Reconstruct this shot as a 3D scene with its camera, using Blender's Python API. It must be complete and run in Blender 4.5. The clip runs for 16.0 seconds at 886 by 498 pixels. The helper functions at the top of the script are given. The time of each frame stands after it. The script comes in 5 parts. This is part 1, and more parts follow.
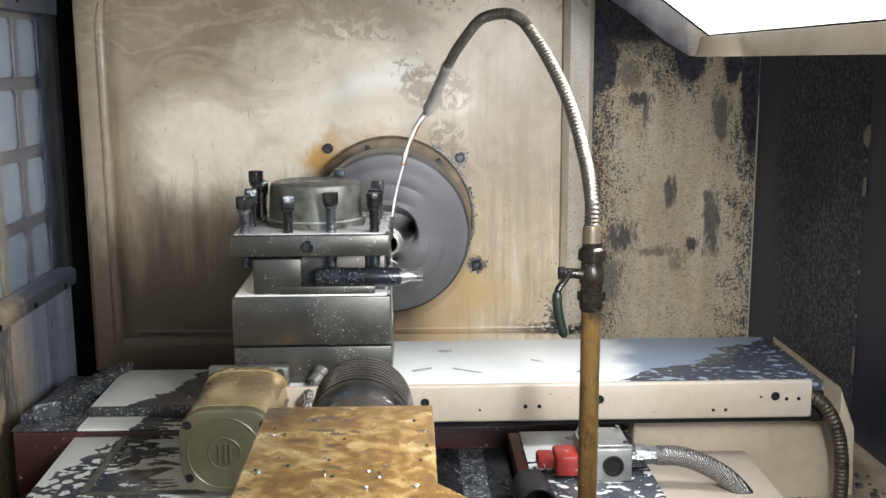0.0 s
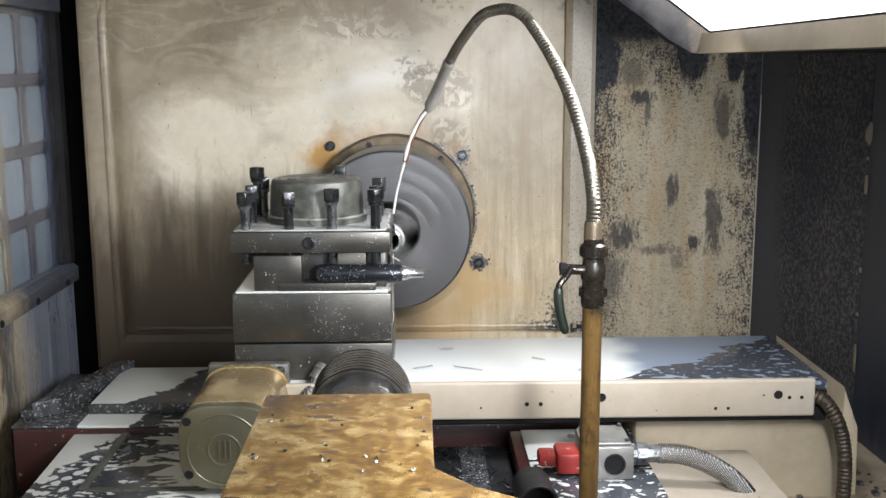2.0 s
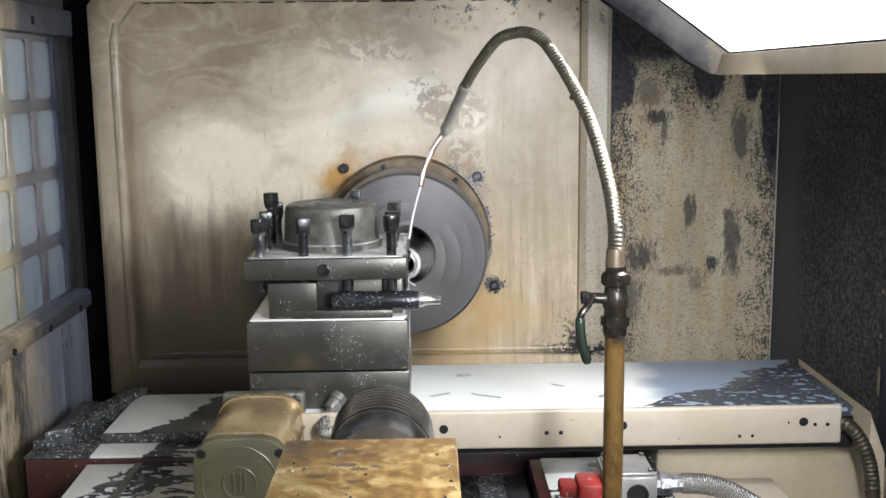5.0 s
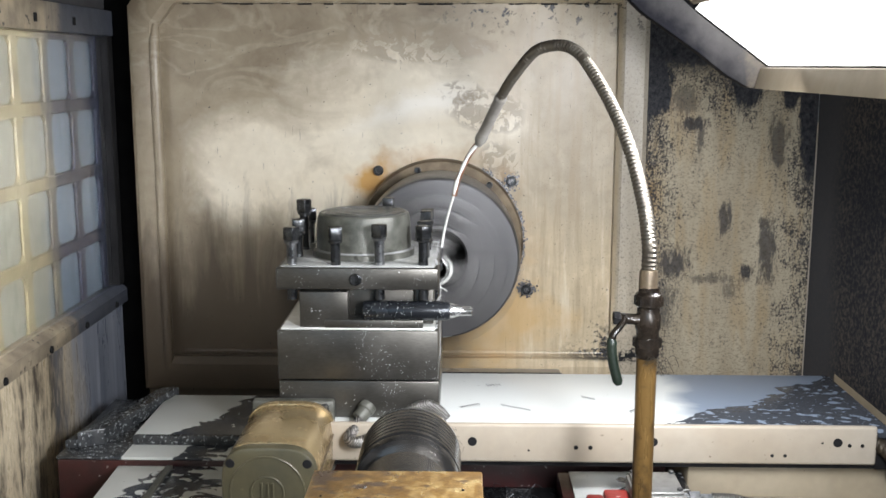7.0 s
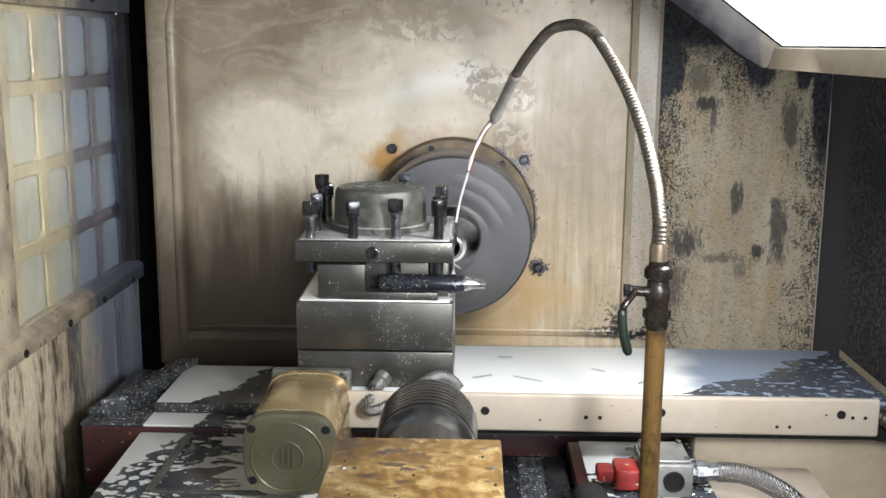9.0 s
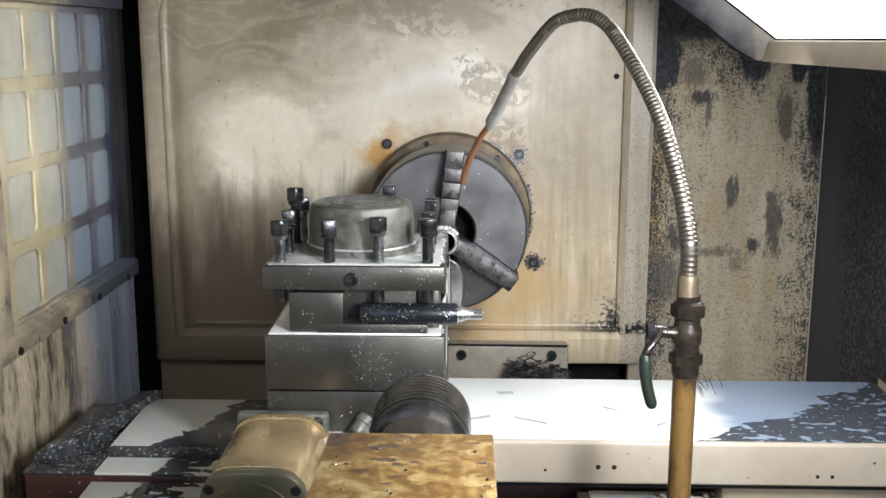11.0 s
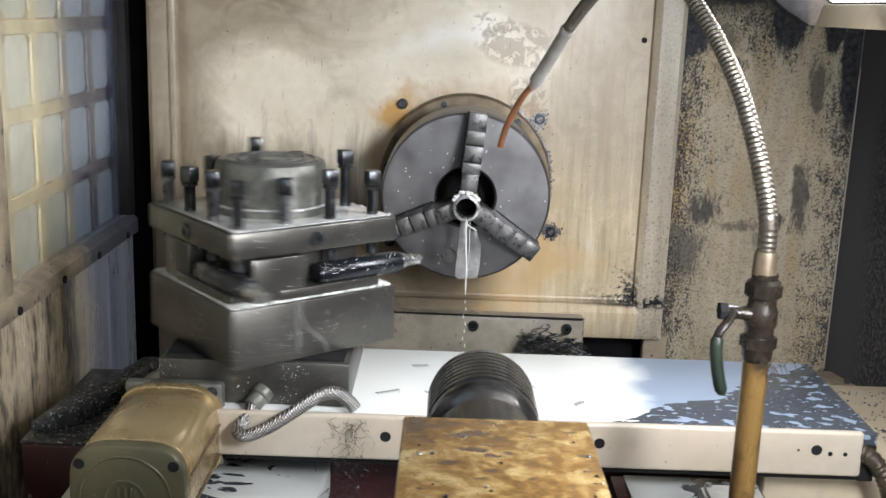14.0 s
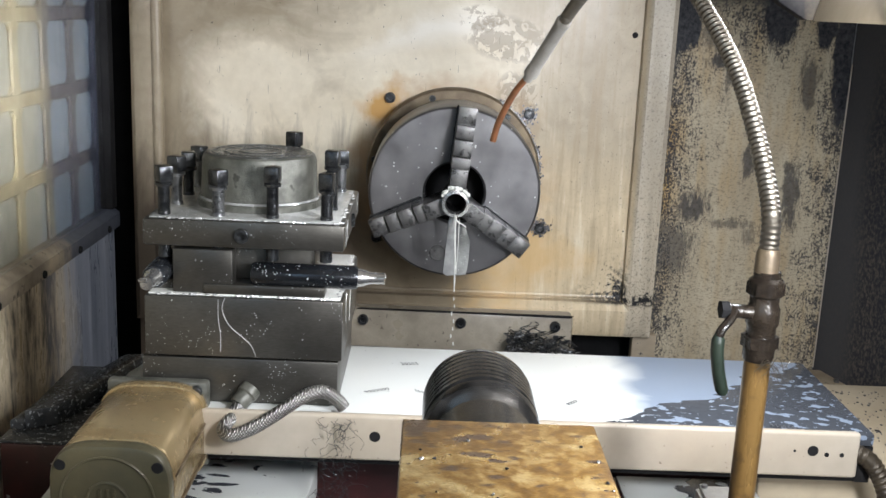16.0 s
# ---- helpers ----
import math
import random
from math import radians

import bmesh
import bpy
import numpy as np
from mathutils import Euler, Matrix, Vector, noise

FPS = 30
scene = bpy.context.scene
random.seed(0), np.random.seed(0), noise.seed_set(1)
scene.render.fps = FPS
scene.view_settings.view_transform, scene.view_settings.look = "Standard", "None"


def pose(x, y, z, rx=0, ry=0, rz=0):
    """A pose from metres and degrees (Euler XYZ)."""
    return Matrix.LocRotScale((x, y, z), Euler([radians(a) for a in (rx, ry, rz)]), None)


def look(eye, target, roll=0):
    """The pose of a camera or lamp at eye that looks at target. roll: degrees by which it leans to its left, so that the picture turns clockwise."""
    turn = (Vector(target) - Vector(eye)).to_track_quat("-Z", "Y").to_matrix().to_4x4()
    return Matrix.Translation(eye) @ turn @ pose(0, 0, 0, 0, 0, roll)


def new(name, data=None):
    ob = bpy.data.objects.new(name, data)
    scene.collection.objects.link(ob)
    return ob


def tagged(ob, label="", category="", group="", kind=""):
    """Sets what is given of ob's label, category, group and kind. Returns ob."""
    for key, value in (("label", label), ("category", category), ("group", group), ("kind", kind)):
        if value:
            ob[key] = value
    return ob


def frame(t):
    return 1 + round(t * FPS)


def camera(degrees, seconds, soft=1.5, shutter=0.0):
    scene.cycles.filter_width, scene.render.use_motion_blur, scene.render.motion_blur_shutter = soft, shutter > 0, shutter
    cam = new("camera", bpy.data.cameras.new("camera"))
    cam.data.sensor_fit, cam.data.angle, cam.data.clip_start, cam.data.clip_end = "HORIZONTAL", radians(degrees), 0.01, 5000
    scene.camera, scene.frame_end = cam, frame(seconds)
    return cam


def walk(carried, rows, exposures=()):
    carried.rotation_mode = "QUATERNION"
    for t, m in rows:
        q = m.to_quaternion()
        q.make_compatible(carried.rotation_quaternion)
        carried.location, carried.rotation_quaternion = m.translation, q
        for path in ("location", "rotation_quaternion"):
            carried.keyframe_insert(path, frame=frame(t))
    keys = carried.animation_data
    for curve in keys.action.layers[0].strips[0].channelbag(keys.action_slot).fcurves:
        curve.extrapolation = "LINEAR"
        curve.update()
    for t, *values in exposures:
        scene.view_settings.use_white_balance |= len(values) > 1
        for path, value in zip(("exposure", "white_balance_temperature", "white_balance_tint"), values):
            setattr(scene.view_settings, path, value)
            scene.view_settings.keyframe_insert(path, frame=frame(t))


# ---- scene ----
cam = camera(46.0, 16.0, 1.5, 0.8)
PATH = [
    (0, (0.039, -1.58, 1.361), (0.094, 0.387, 1.006), -0.3),
    (0.5, (0.043, -1.584, 1.353), (0.095, 0.386, 1.01), -0.3),
    (1, (0.037, -1.588, 1.353), (0.092, 0.382, 1.012), -0.2),
    (1.5, (0.041, -1.582, 1.359), (0.093, 0.386, 1.008), -0.2),
    (2, (0.042, -1.583, 1.353), (0.09, 0.386, 1.003), -0.2),
    (2.5, (0.041, -1.583, 1.357), (0.086, 0.384, 0.998), -0.2),
    (3, (0.031, -1.586, 1.356), (0.081, 0.381, 0.998), -0.1),
    (5.5, (0.038, -1.557, 1.372), (0.053, 0.417, 1.052), -1.0),
    (6, (0.043, -1.555, 1.388), (0.035, 0.419, 1.068), -0.9),
    (6.5, (0.039, -1.559, 1.391), (0.016, 0.413, 1.063), -0.3),
    (7, (0.037, -1.561, 1.391), (0.0, 0.408, 1.044), 0.1),
    (7.5, (0.037, -1.561, 1.389), (-0.011, 0.404, 1.024), 0.4),
    (8, (0.035, -1.564, 1.39), (-0.017, 0.398, 1.01), 0.5),
    (8.5, (0.033, -1.572, 1.392), (-0.02, 0.39, 1.005), 0.5),
    (9, (0.03, -1.576, 1.39), (-0.023, 0.386, 1.005), 0.4),
    (11.5, (0.034, -1.574, 1.389), (-0.014, 0.386, 0.992), 0.1),
    (12, (0.033, -1.576, 1.389), (-0.015, 0.382, 0.988), 0.2),
    (12.5, (0.03, -1.573, 1.387), (-0.015, 0.385, 0.979), 0.4),
    (13, (0.02, -1.565, 1.386), (-0.017, 0.39, 0.966), 0.9),
    (13.5, (-0.003, -1.542, 1.381), (-0.024, 0.409, 0.944), 1.5),
    (14, (-0.029, -1.508, 1.372), (-0.031, 0.44, 0.919), 2.0),
    (14.5, (-0.043, -1.487, 1.367), (-0.028, 0.458, 0.901), 2.5),
    (15, (-0.049, -1.485, 1.365), (-0.021, 0.459, 0.894), 2.7),
    (15.5, (-0.043, -1.483, 1.365), (-0.011, 0.461, 0.896), 2.6),
    (16, (-0.039, -1.486, 1.366), (-0.005, 0.46, 0.908), 2.5),
]
walk(cam, [(t, look(e, g, r)) for t, e, g, r in PATH])

# ---- light ----
world = bpy.data.worlds.new("workshop_air")
scene.world = world
world.use_nodes = True
world.node_tree.nodes["Background"].inputs[0].default_value = (0.55, 0.68, 0.9, 1)
world.node_tree.nodes["Background"].inputs[1].default_value = 0.07
scene.view_settings.exposure = 0.0


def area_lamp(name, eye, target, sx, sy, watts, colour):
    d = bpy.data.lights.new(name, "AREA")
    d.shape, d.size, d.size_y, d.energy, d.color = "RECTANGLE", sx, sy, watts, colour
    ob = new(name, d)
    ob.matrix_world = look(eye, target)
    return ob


# strip lamps in the slope of the hood, the nearer one unseen, assumed from shadows
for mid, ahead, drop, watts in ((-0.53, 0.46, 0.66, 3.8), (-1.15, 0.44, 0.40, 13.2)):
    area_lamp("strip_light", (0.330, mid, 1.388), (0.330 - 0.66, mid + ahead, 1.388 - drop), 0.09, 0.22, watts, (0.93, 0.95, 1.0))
# unseen fill lamps behind the open end, one neutral, one blue, added to brighten
front_fill = area_lamp("front_fill", (0.85, -3.1, 1.72), (0.0, 0.0, 1.2), 0.9, 0.9, 21.0, (0.97, 0.985, 1.0))
blue_fill = area_lamp("blue_fill", (-1.1, -3.3, 1.9), (0.3, 0.0, 1.1), 1.2, 1.0, 18.0, (0.52, 0.75, 1.0))


# ---- materials ----
def srgb(r, g, b):
    return tuple(((v / 255 + 0.055) / 1.055) ** 2.4 if v > 10 else v / 255 / 12.92 for v in (r, g, b)) + (1,)


class Nodes:
    """A node material under construction, with short names for the few nodes in use."""

    def __init__(self, name, rough=0.5, metal=0.0, coat=0.0):
        self.m = bpy.data.materials.new(name)
        self.m.use_nodes = True
        self.t = self.m.node_tree
        self.b = self.t.nodes["Principled BSDF"]
        self.b.inputs["Roughness"].default_value = rough
        self.b.inputs["Metallic"].default_value = metal
        self.b.inputs["Coat Weight"].default_value = coat
        self.c = self.t.nodes.new("ShaderNodeTexCoord").outputs["Object"]

    def put(self, a, b):
        self.t.links.new(a, b)

    def feed(self, socket, v):
        if isinstance(v, (int, float)):
            socket.default_value = v
        elif isinstance(v, tuple):
            socket.default_value = v
        else:
            self.put(v, socket)

    def place(self, scale=(1, 1, 1), rot=(0, 0, 0), loc=(0, 0, 0)):
        n = self.t.nodes.new("ShaderNodeMapping")
        n.inputs["Scale"].default_value, n.inputs["Rotation"].default_value, n.inputs["Location"].default_value = scale, rot, loc
        self.put(self.c, n.inputs[0])
        return n.outputs[0]

    def noise(self, scale, detail=4, rough=0.55, at=None, warp=0.0):
        n = self.t.nodes.new("ShaderNodeTexNoise")
        n.inputs["Scale"].default_value, n.inputs["Detail"].default_value = scale, detail
        n.inputs["Roughness"].default_value, n.inputs["Distortion"].default_value = rough, warp
        self.put(at or self.c, n.inputs["Vector"])
        return n.outputs[0]

    def cells(self, scale, at=None, feature="F1"):
        n = self.t.nodes.new("ShaderNodeTexVoronoi")
        n.feature = feature
        n.inputs["Scale"].default_value = scale
        self.put(at or self.c, n.inputs["Vector"])
        return n.outputs[0]

    def band(self, v, lo, hi, a=0.0, b=1.0):
        n = self.t.nodes.new("ShaderNodeMapRange")
        self.feed(n.inputs[0], v)
        for i, x in enumerate((lo, hi, a, b)):
            n.inputs[i + 1].default_value = x
        return n.outputs[0]

    def sums(self, op, a, b=0.0):
        n = self.t.nodes.new("ShaderNodeMath")
        n.operation = op
        self.feed(n.inputs[0], a)
        self.feed(n.inputs[1], b)
        return n.outputs[0]

    def mix(self, f, a, b):
        n = self.t.nodes.new("ShaderNodeMix")
        n.data_type = "RGBA"
        self.feed(n.inputs[0], f)
        self.feed(n.inputs[6], a)
        self.feed(n.inputs[7], b)
        return n.outputs[2]

    def axis(self, k):
        n = self.t.nodes.new("ShaderNodeSeparateXYZ")
        self.put(self.c, n.inputs[0])
        return n.outputs[k]

    def far(self, x, y, z):
        n = self.t.nodes.new("ShaderNodeVectorMath")
        n.operation = "DISTANCE"
        self.put(self.c, n.inputs[0])
        n.inputs[1].default_value = (x, y, z)
        return n.outputs["Value"]

    def dab(self, x, z, wx, wz):
        """Distance from an upright oval mark, 1 at its edge."""
        n = self.t.nodes.new("ShaderNodeVectorMath")
        n.operation = "DISTANCE"
        self.put(self.place((1 / wx, 0, 1 / wz)), n.inputs[0])
        n.inputs[1].default_value = (x / wx, 0, z / wz)
        return n.outputs["Value"]

    def done(self, colour, rough=None, bump=None, strength=0.3, depth=0.002, metal=None):
        self.feed(self.b.inputs["Base Color"], colour)
        if rough is not None:
            self.feed(self.b.inputs["Roughness"], rough)
        if metal is not None:
            self.feed(self.b.inputs["Metallic"], metal)
        if bump is not None:
            n = self.t.nodes.new("ShaderNodeBump")
            n.inputs["Strength"].default_value, n.inputs["Distance"].default_value = strength, depth
            self.put(bump, n.inputs["Height"])
            self.put(n.outputs[0], self.b.inputs["Normal"])
        return self.m


def worn(name, c1, c2, scale=30, rough=0.5, metal=0.0, bump=0.15, spot=None, spot_scale=120, spot_at=0.68):
    """Paint or metal in two tones with fine grain, and specks of a third colour."""
    k = Nodes(name, rough, metal)
    a, g = k.noise(scale, 5), k.noise(scale * 9, 3)
    col = k.mix(k.band(a, 0.35, 0.65), c1, c2)
    col = k.mix(k.band(g, 0.3, 0.8, 0.0, 0.25), col, tuple(v * 0.55 for v in c1[:3]) + (1,))
    if spot:
        col = k.mix(k.band(k.noise(spot_scale, 2), spot_at, spot_at + 0.05), col, spot)
    return k.done(col, k.band(a, 0.3, 0.7, rough * 0.8, min(1, rough * 1.25)), g, bump)


CREAM = (0.49, 0.44, 0.365, 1)
SOOT = (0.018, 0.019, 0.022, 1)
RUST = (0.36, 0.17, 0.045, 1)
MILK = (0.68, 0.71, 0.70, 1)


def panel_paint():
    """Cream sheet wall: wiped pale fields, brown oil film, vertical runs, rust round the spindle, a painted shadow."""
    k = Nodes("oily_cream_paint", 0.42)
    cloud = k.noise(5, 6, 0.6, warp=1.2)
    fine = k.noise(26, 6, 0.62, warp=0.6)
    mott = k.noise(70, 5, 0.65)
    grain = k.noise(190, 4, 0.6)
    wob = k.sums("ADD", k.band(cloud, 0.3, 0.7, -0.16, 0.16), k.band(fine, 0.3, 0.7, -0.09, 0.09))
    x, z = k.axis(0), k.axis(2)
    # thin brown film everywhere, tan towards the spindle side
    col = k.mix(k.band(k.sums("ADD", k.sums("MULTIPLY", cloud, 0.6), k.sums("MULTIPLY", fine, 0.4)), 0.38, 0.62), (0.215, 0.170, 0.115, 1), (0.335, 0.28, 0.195, 1))
    tan = k.mix(k.band(fine, 0.35, 0.65), (0.37, 0.305, 0.21, 1), (0.46, 0.385, 0.27, 1))
    col = k.mix(k.band(k.sums("ADD", x, k.sums("MULTIPLY", wob, 0.3)), 0.03, 0.10), col, tan)
    # lighter, yellower tone below the spindle
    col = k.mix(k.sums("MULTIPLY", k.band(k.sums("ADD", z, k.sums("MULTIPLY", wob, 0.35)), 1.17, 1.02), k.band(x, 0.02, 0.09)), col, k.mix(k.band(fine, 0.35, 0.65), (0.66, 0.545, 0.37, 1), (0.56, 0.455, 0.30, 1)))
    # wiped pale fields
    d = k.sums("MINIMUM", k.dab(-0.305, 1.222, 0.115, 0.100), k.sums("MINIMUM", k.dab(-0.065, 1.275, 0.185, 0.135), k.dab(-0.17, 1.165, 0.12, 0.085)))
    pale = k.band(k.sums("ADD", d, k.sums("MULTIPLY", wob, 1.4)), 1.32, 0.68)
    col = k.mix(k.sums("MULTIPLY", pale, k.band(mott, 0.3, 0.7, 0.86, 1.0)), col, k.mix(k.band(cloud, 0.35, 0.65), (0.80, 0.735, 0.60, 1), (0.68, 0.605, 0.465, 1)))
    # finger swirls in the upper film
    swirl = k.noise(7, 3, 0.5, at=k.place((1, 1, 2.0), (0, 0.6, 0)), warp=1.8)
    ridge = k.sums("MULTIPLY", k.band(k.sums("ABSOLUTE", k.sums("SUBTRACT", swirl, 0.52)), 0.07, 0.01), k.sums("MULTIPLY", k.band(z, 1.30, 1.38), k.band(x, 0.06, 0.0)))
    col = k.mix(k.sums("MULTIPLY", ridge, k.band(mott, 0.35, 0.65, 0.08, 0.30)), col, (0.60, 0.53, 0.40, 1))
    # one bright swipe over the spindle
    r = k.sums("ADD", k.far(0.03, 0.18, 1.06), k.band(cloud, 0.3, 0.7, -0.02, 0.02))
    swipe = k.sums("MULTIPLY", k.band(k.sums("ABSOLUTE", k.sums("SUBTRACT", r, 0.275)), 0.030, 0.004), k.sums("MULTIPLY", k.band(z, 1.27, 1.32), k.band(x, 0.10, 0.03)))
    col = k.mix(k.sums("MULTIPLY", swipe, 0.75), col, (0.86, 0.83, 0.76, 1))
    # sharp-edged peels of old oil at the edge of the pale field
    brown = (0.30, 0.24, 0.165, 1)
    for px, pz, wx, wz, s in ((0.075, 1.315, 0.062, 0.034, 44), (0.095, 1.225, 0.035, 0.038, 52), (0.035, 1.345, 0.035, 0.02, 60), (-0.03, 1.425, 0.12, 0.03, 40)):
        f = k.sums("MULTIPLY", k.band(k.noise(s, 4, 0.6, warp=0.9), 0.47, 0.49), k.band(k.sums("ADD", k.dab(px, pz, wx, wz), k.sums("MULTIPLY", wob, 1.2)), 1.1, 0.85))
        col = k.mix(k.sums("MULTIPLY", f, 0.62), col, brown)
    # vertical runs on the spindle side and pale drips below them
    streak = k.noise(7, 6, 0.62, at=k.place((10, 1, 0.8)))
    side = k.band(x, 0.08, 0.16)
    col = k.mix(k.sums("MULTIPLY", k.sums("MULTIPLY", k.band(streak, 0.50, 0.66), side), 0.6), col, (0.36, 0.275, 0.17, 1))
    col = k.mix(k.sums("MULTIPLY", k.sums("MULTIPLY", k.band(streak, 0.44, 0.34), side), k.band(z, 1.25, 1.05, 0.0, 0.6)), col, (0.78, 0.70, 0.55, 1))
    scr = k.band(k.noise(30, 2, at=k.place((14, 1, 0.7))), 0.735, 0.75)
    col = k.mix(k.sums("MULTIPLY", scr, 0.6), col, (0.10, 0.08, 0.06, 1))
    # tool post's shadow and brown film painted low, door side, with feathered upper edge
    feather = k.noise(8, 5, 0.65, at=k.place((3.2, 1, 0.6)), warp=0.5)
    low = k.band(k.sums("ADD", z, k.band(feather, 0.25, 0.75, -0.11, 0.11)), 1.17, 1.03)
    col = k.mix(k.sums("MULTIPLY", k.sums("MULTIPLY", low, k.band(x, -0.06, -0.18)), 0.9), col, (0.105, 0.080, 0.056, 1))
    # rust round the spindle nose and bolts
    rr = k.sums("ADD", k.far(0.0, 0.18, 1.10), k.band(k.noise(14, 5), 0.25, 0.75, -0.035, 0.035))
    rust = k.sums("MULTIPLY", k.band(rr, 0.168, 0.138), k.band(k.noise(9, 3), 0.38, 0.58))
    rust2 = k.band(k.sums("ADD", k.far(-0.112, 0.18, 1.20), k.band(k.noise(25, 4), 0.3, 0.7, -0.022, 0.022)), 0.050, 0.006)
    rust3 = k.band(k.sums("ADD", k.far(0.11, 0.18, 0.965), k.band(k.noise(12, 4), 0.3, 0.7, -0.06, 0.06)), 0.11, 0.02)
    col = k.mix(k.sums("MULTIPLY", rust, 0.6), col, (0.40, 0.23, 0.09, 1))
    col = k.mix(k.sums("MULTIPLY", rust2, 0.9), col, (0.50, 0.26, 0.045, 1))
    col = k.mix(k.sums("MULTIPLY", rust3, 0.65), col, (0.62, 0.40, 0.16, 1))
    # tar in the foot corner, crumbs along the upper edge, fine flecks
    grit = k.band(k.noise(150, 6, 0.7), 0.3, 0.7, -0.035, 0.035)
    foot = k.sums("MULTIPLY", k.band(k.sums("ADD", z, grit), 0.913, 0.903), k.band(k.sums("ADD", x, grit), 0.18, 0.27))
    post = k.sums("MULTIPLY", k.band(k.sums("SUBTRACT", x, grit), 0.272, 0.285), k.band(k.sums("ADD", z, grit), 0.965, 0.91))
    foot = k.sums("MULTIPLY", foot, k.band(z, 0.892, 0.897))
    post = k.sums("MULTIPLY", post, k.band(x, 0.296, 0.291))
    tar = k.sums("MULTIPLY", k.sums("MAXIMUM", foot, post), k.band(z, 0.892, 0.897))
    top = k.sums("MULTIPLY", k.band(k.noise(70, 5, 0.65), 0.585, 0.61), k.sums("MULTIPLY", k.band(z, 1.43, 1.47), k.band(x, -0.03, 0.06)))
    fleck = k.band(k.noise(210, 2), 0.735, 0.75)
    # the rim on the soot side is greyer and peppered
    rim = k.band(x, 0.292, 0.297)
    col = k.mix(k.sums("MULTIPLY", rim, 0.45), col, (0.42, 0.40, 0.36, 1))
    col = k.mix(k.sums("MULTIPLY", k.sums("MULTIPLY", rim, k.band(k.noise(230, 5, 0.7), 0.54, 0.64)), k.band(z, 1.40, 0.90, 0.35, 0.8)), col, (0.09, 0.085, 0.08, 1))
    spray = k.sums("MULTIPLY", k.band(k.noise(280, 4, 0.65), 0.60, 0.67), k.band(k.sums("ADD", x, k.sums("MULTIPLY", wob, 0.2)), 0.12, 0.24, 0.0, 0.6))
    col = k.mix(spray, col, (0.15, 0.125, 0.095, 1))
    col = k.mix(k.sums("MAXIMUM", k.sums("MAXIMUM", tar, top), fleck), col, SOOT)
    return k.done(col, k.band(cloud, 0.3, 0.7, 0.30, 0.5), grain, 0.10)


def soot_wall(name):
    """Cream wall under granular soot, with smears and a sagging black upper edge."""
    k = Nodes(name, 0.6)
    up, along = k.axis(2), k.axis(0)
    grit = k.noise(150, 6, 0.72, at=k.place((1, 1, 0.8)))
    fleck = k.noise(270, 4, 0.65, at=k.place((0.75, 1, 1.3)))
    wide = k.noise(11, 5, 0.6, warp=0.8)
    smear = k.noise(70, 6, 0.75, at=k.place((1.7, 1, 0.5)), warp=0.4)
    ragged = k.sums("ADD", k.band(smear, 0.25, 0.75, -0.9, 0.9), k.band(wide, 0.3, 0.7, -0.3, 0.3))
    soft = k.band(wide, 0.3, 0.7, -0.012, 0.012)
    # black upper edge hanging down in tongues
    f = k.band(k.sums("ADD", k.sums("ADD", up, soft), k.band(grit, 0.3, 0.7, -0.012, 0.012)), 1.362, 1.395)
    for x, z, wx, wz in ((0.503, 1.372, 0.030, 0.055), (0.613, 1.31, 0.026, 0.125), (0.345, 1.36, 0.042, 0.06), (0.575, 1.36, 0.016, 0.04)):
        f = k.sums("MAXIMUM", f, k.band(k.sums("ADD", k.dab(x, z, wx, wz), k.sums("MULTIPLY", ragged, 0.4)), 1.05, 0.85))
    # rubbed smears lower down
    for x, z, wx, wz, deep in ((0.549, 1.09, 0.016, 0.062, 0.8), (0.556, 1.262, 0.016, 0.045, 0.7), (0.397, 1.055, 0.026, 0.030, 0.85), (0.478, 1.138, 0.009, 0.024, 0.8), (0.515, 1.05, 0.010, 0.010, 0.9),
                               (0.42, 1.294, 0.022, 0.012, 0.9), (0.432, 1.272, 0.006, 0.03, 0.7), (0.405, 1.335, 0.026, 0.022, 0.6), (0.455, 1.035, 0.05, 0.010, 0.6), (0.372, 0.985, 0.034, 0.055, 0.7), (0.49, 1.012, 0.016, 0.02, 0.5)):
        f = k.sums("MAXIMUM", f, k.sums("MULTIPLY", k.band(k.sums("ADD", k.dab(x, z, wx, wz), ragged), 1.1, 0.6), deep))
    # granular soot, thicker beside the panel, upwards and towards the far corner
    edge = k.sums("MAXIMUM", k.band(k.sums("ADD", along, soft), 0.42, 0.34, 0.0, 0.13), k.sums("MAXIMUM", k.band(k.sums("ADD", up, soft), 1.22, 1.38, 0.0, 0.10), k.band(k.sums("ADD", along, soft), 0.55, 0.62, 0.0, 0.09)))
    f = k.sums("MAXIMUM", f, k.band(k.sums("ADD", k.sums("ADD", k.sums("MULTIPLY", k.noise(330, 5, 0.7, at=k.place((1, 1, 0.8))), 0.5), k.sums("ADD", k.sums("MULTIPLY", smear, 0.3), k.sums("MULTIPLY", wide, 0.2))), edge), 0.558, 0.622, 0, 0.95))
    film = k.mix(k.band(k.noise(5, 4, at=k.place((4, 1, 0.8))), 0.35, 0.7), (0.50, 0.435, 0.32, 1), (0.35, 0.29, 0.20, 1))
    film = k.mix(k.band(k.noise(14, 4, at=k.place((3, 1, 0.5))), 0.5, 0.72, 0, 0.5), film, (0.40, 0.27, 0.12, 1))
    stain = k.sums("MULTIPLY", k.band(k.sums("ADD", along, soft), 0.385, 0.355), k.sums("MULTIPLY", k.band(up, 1.28, 1.18), k.band(up, 1.0, 1.06)))
    film = k.mix(k.sums("MULTIPLY", stain, k.band(wide, 0.35, 0.6)), film, (0.46, 0.29, 0.10, 1))
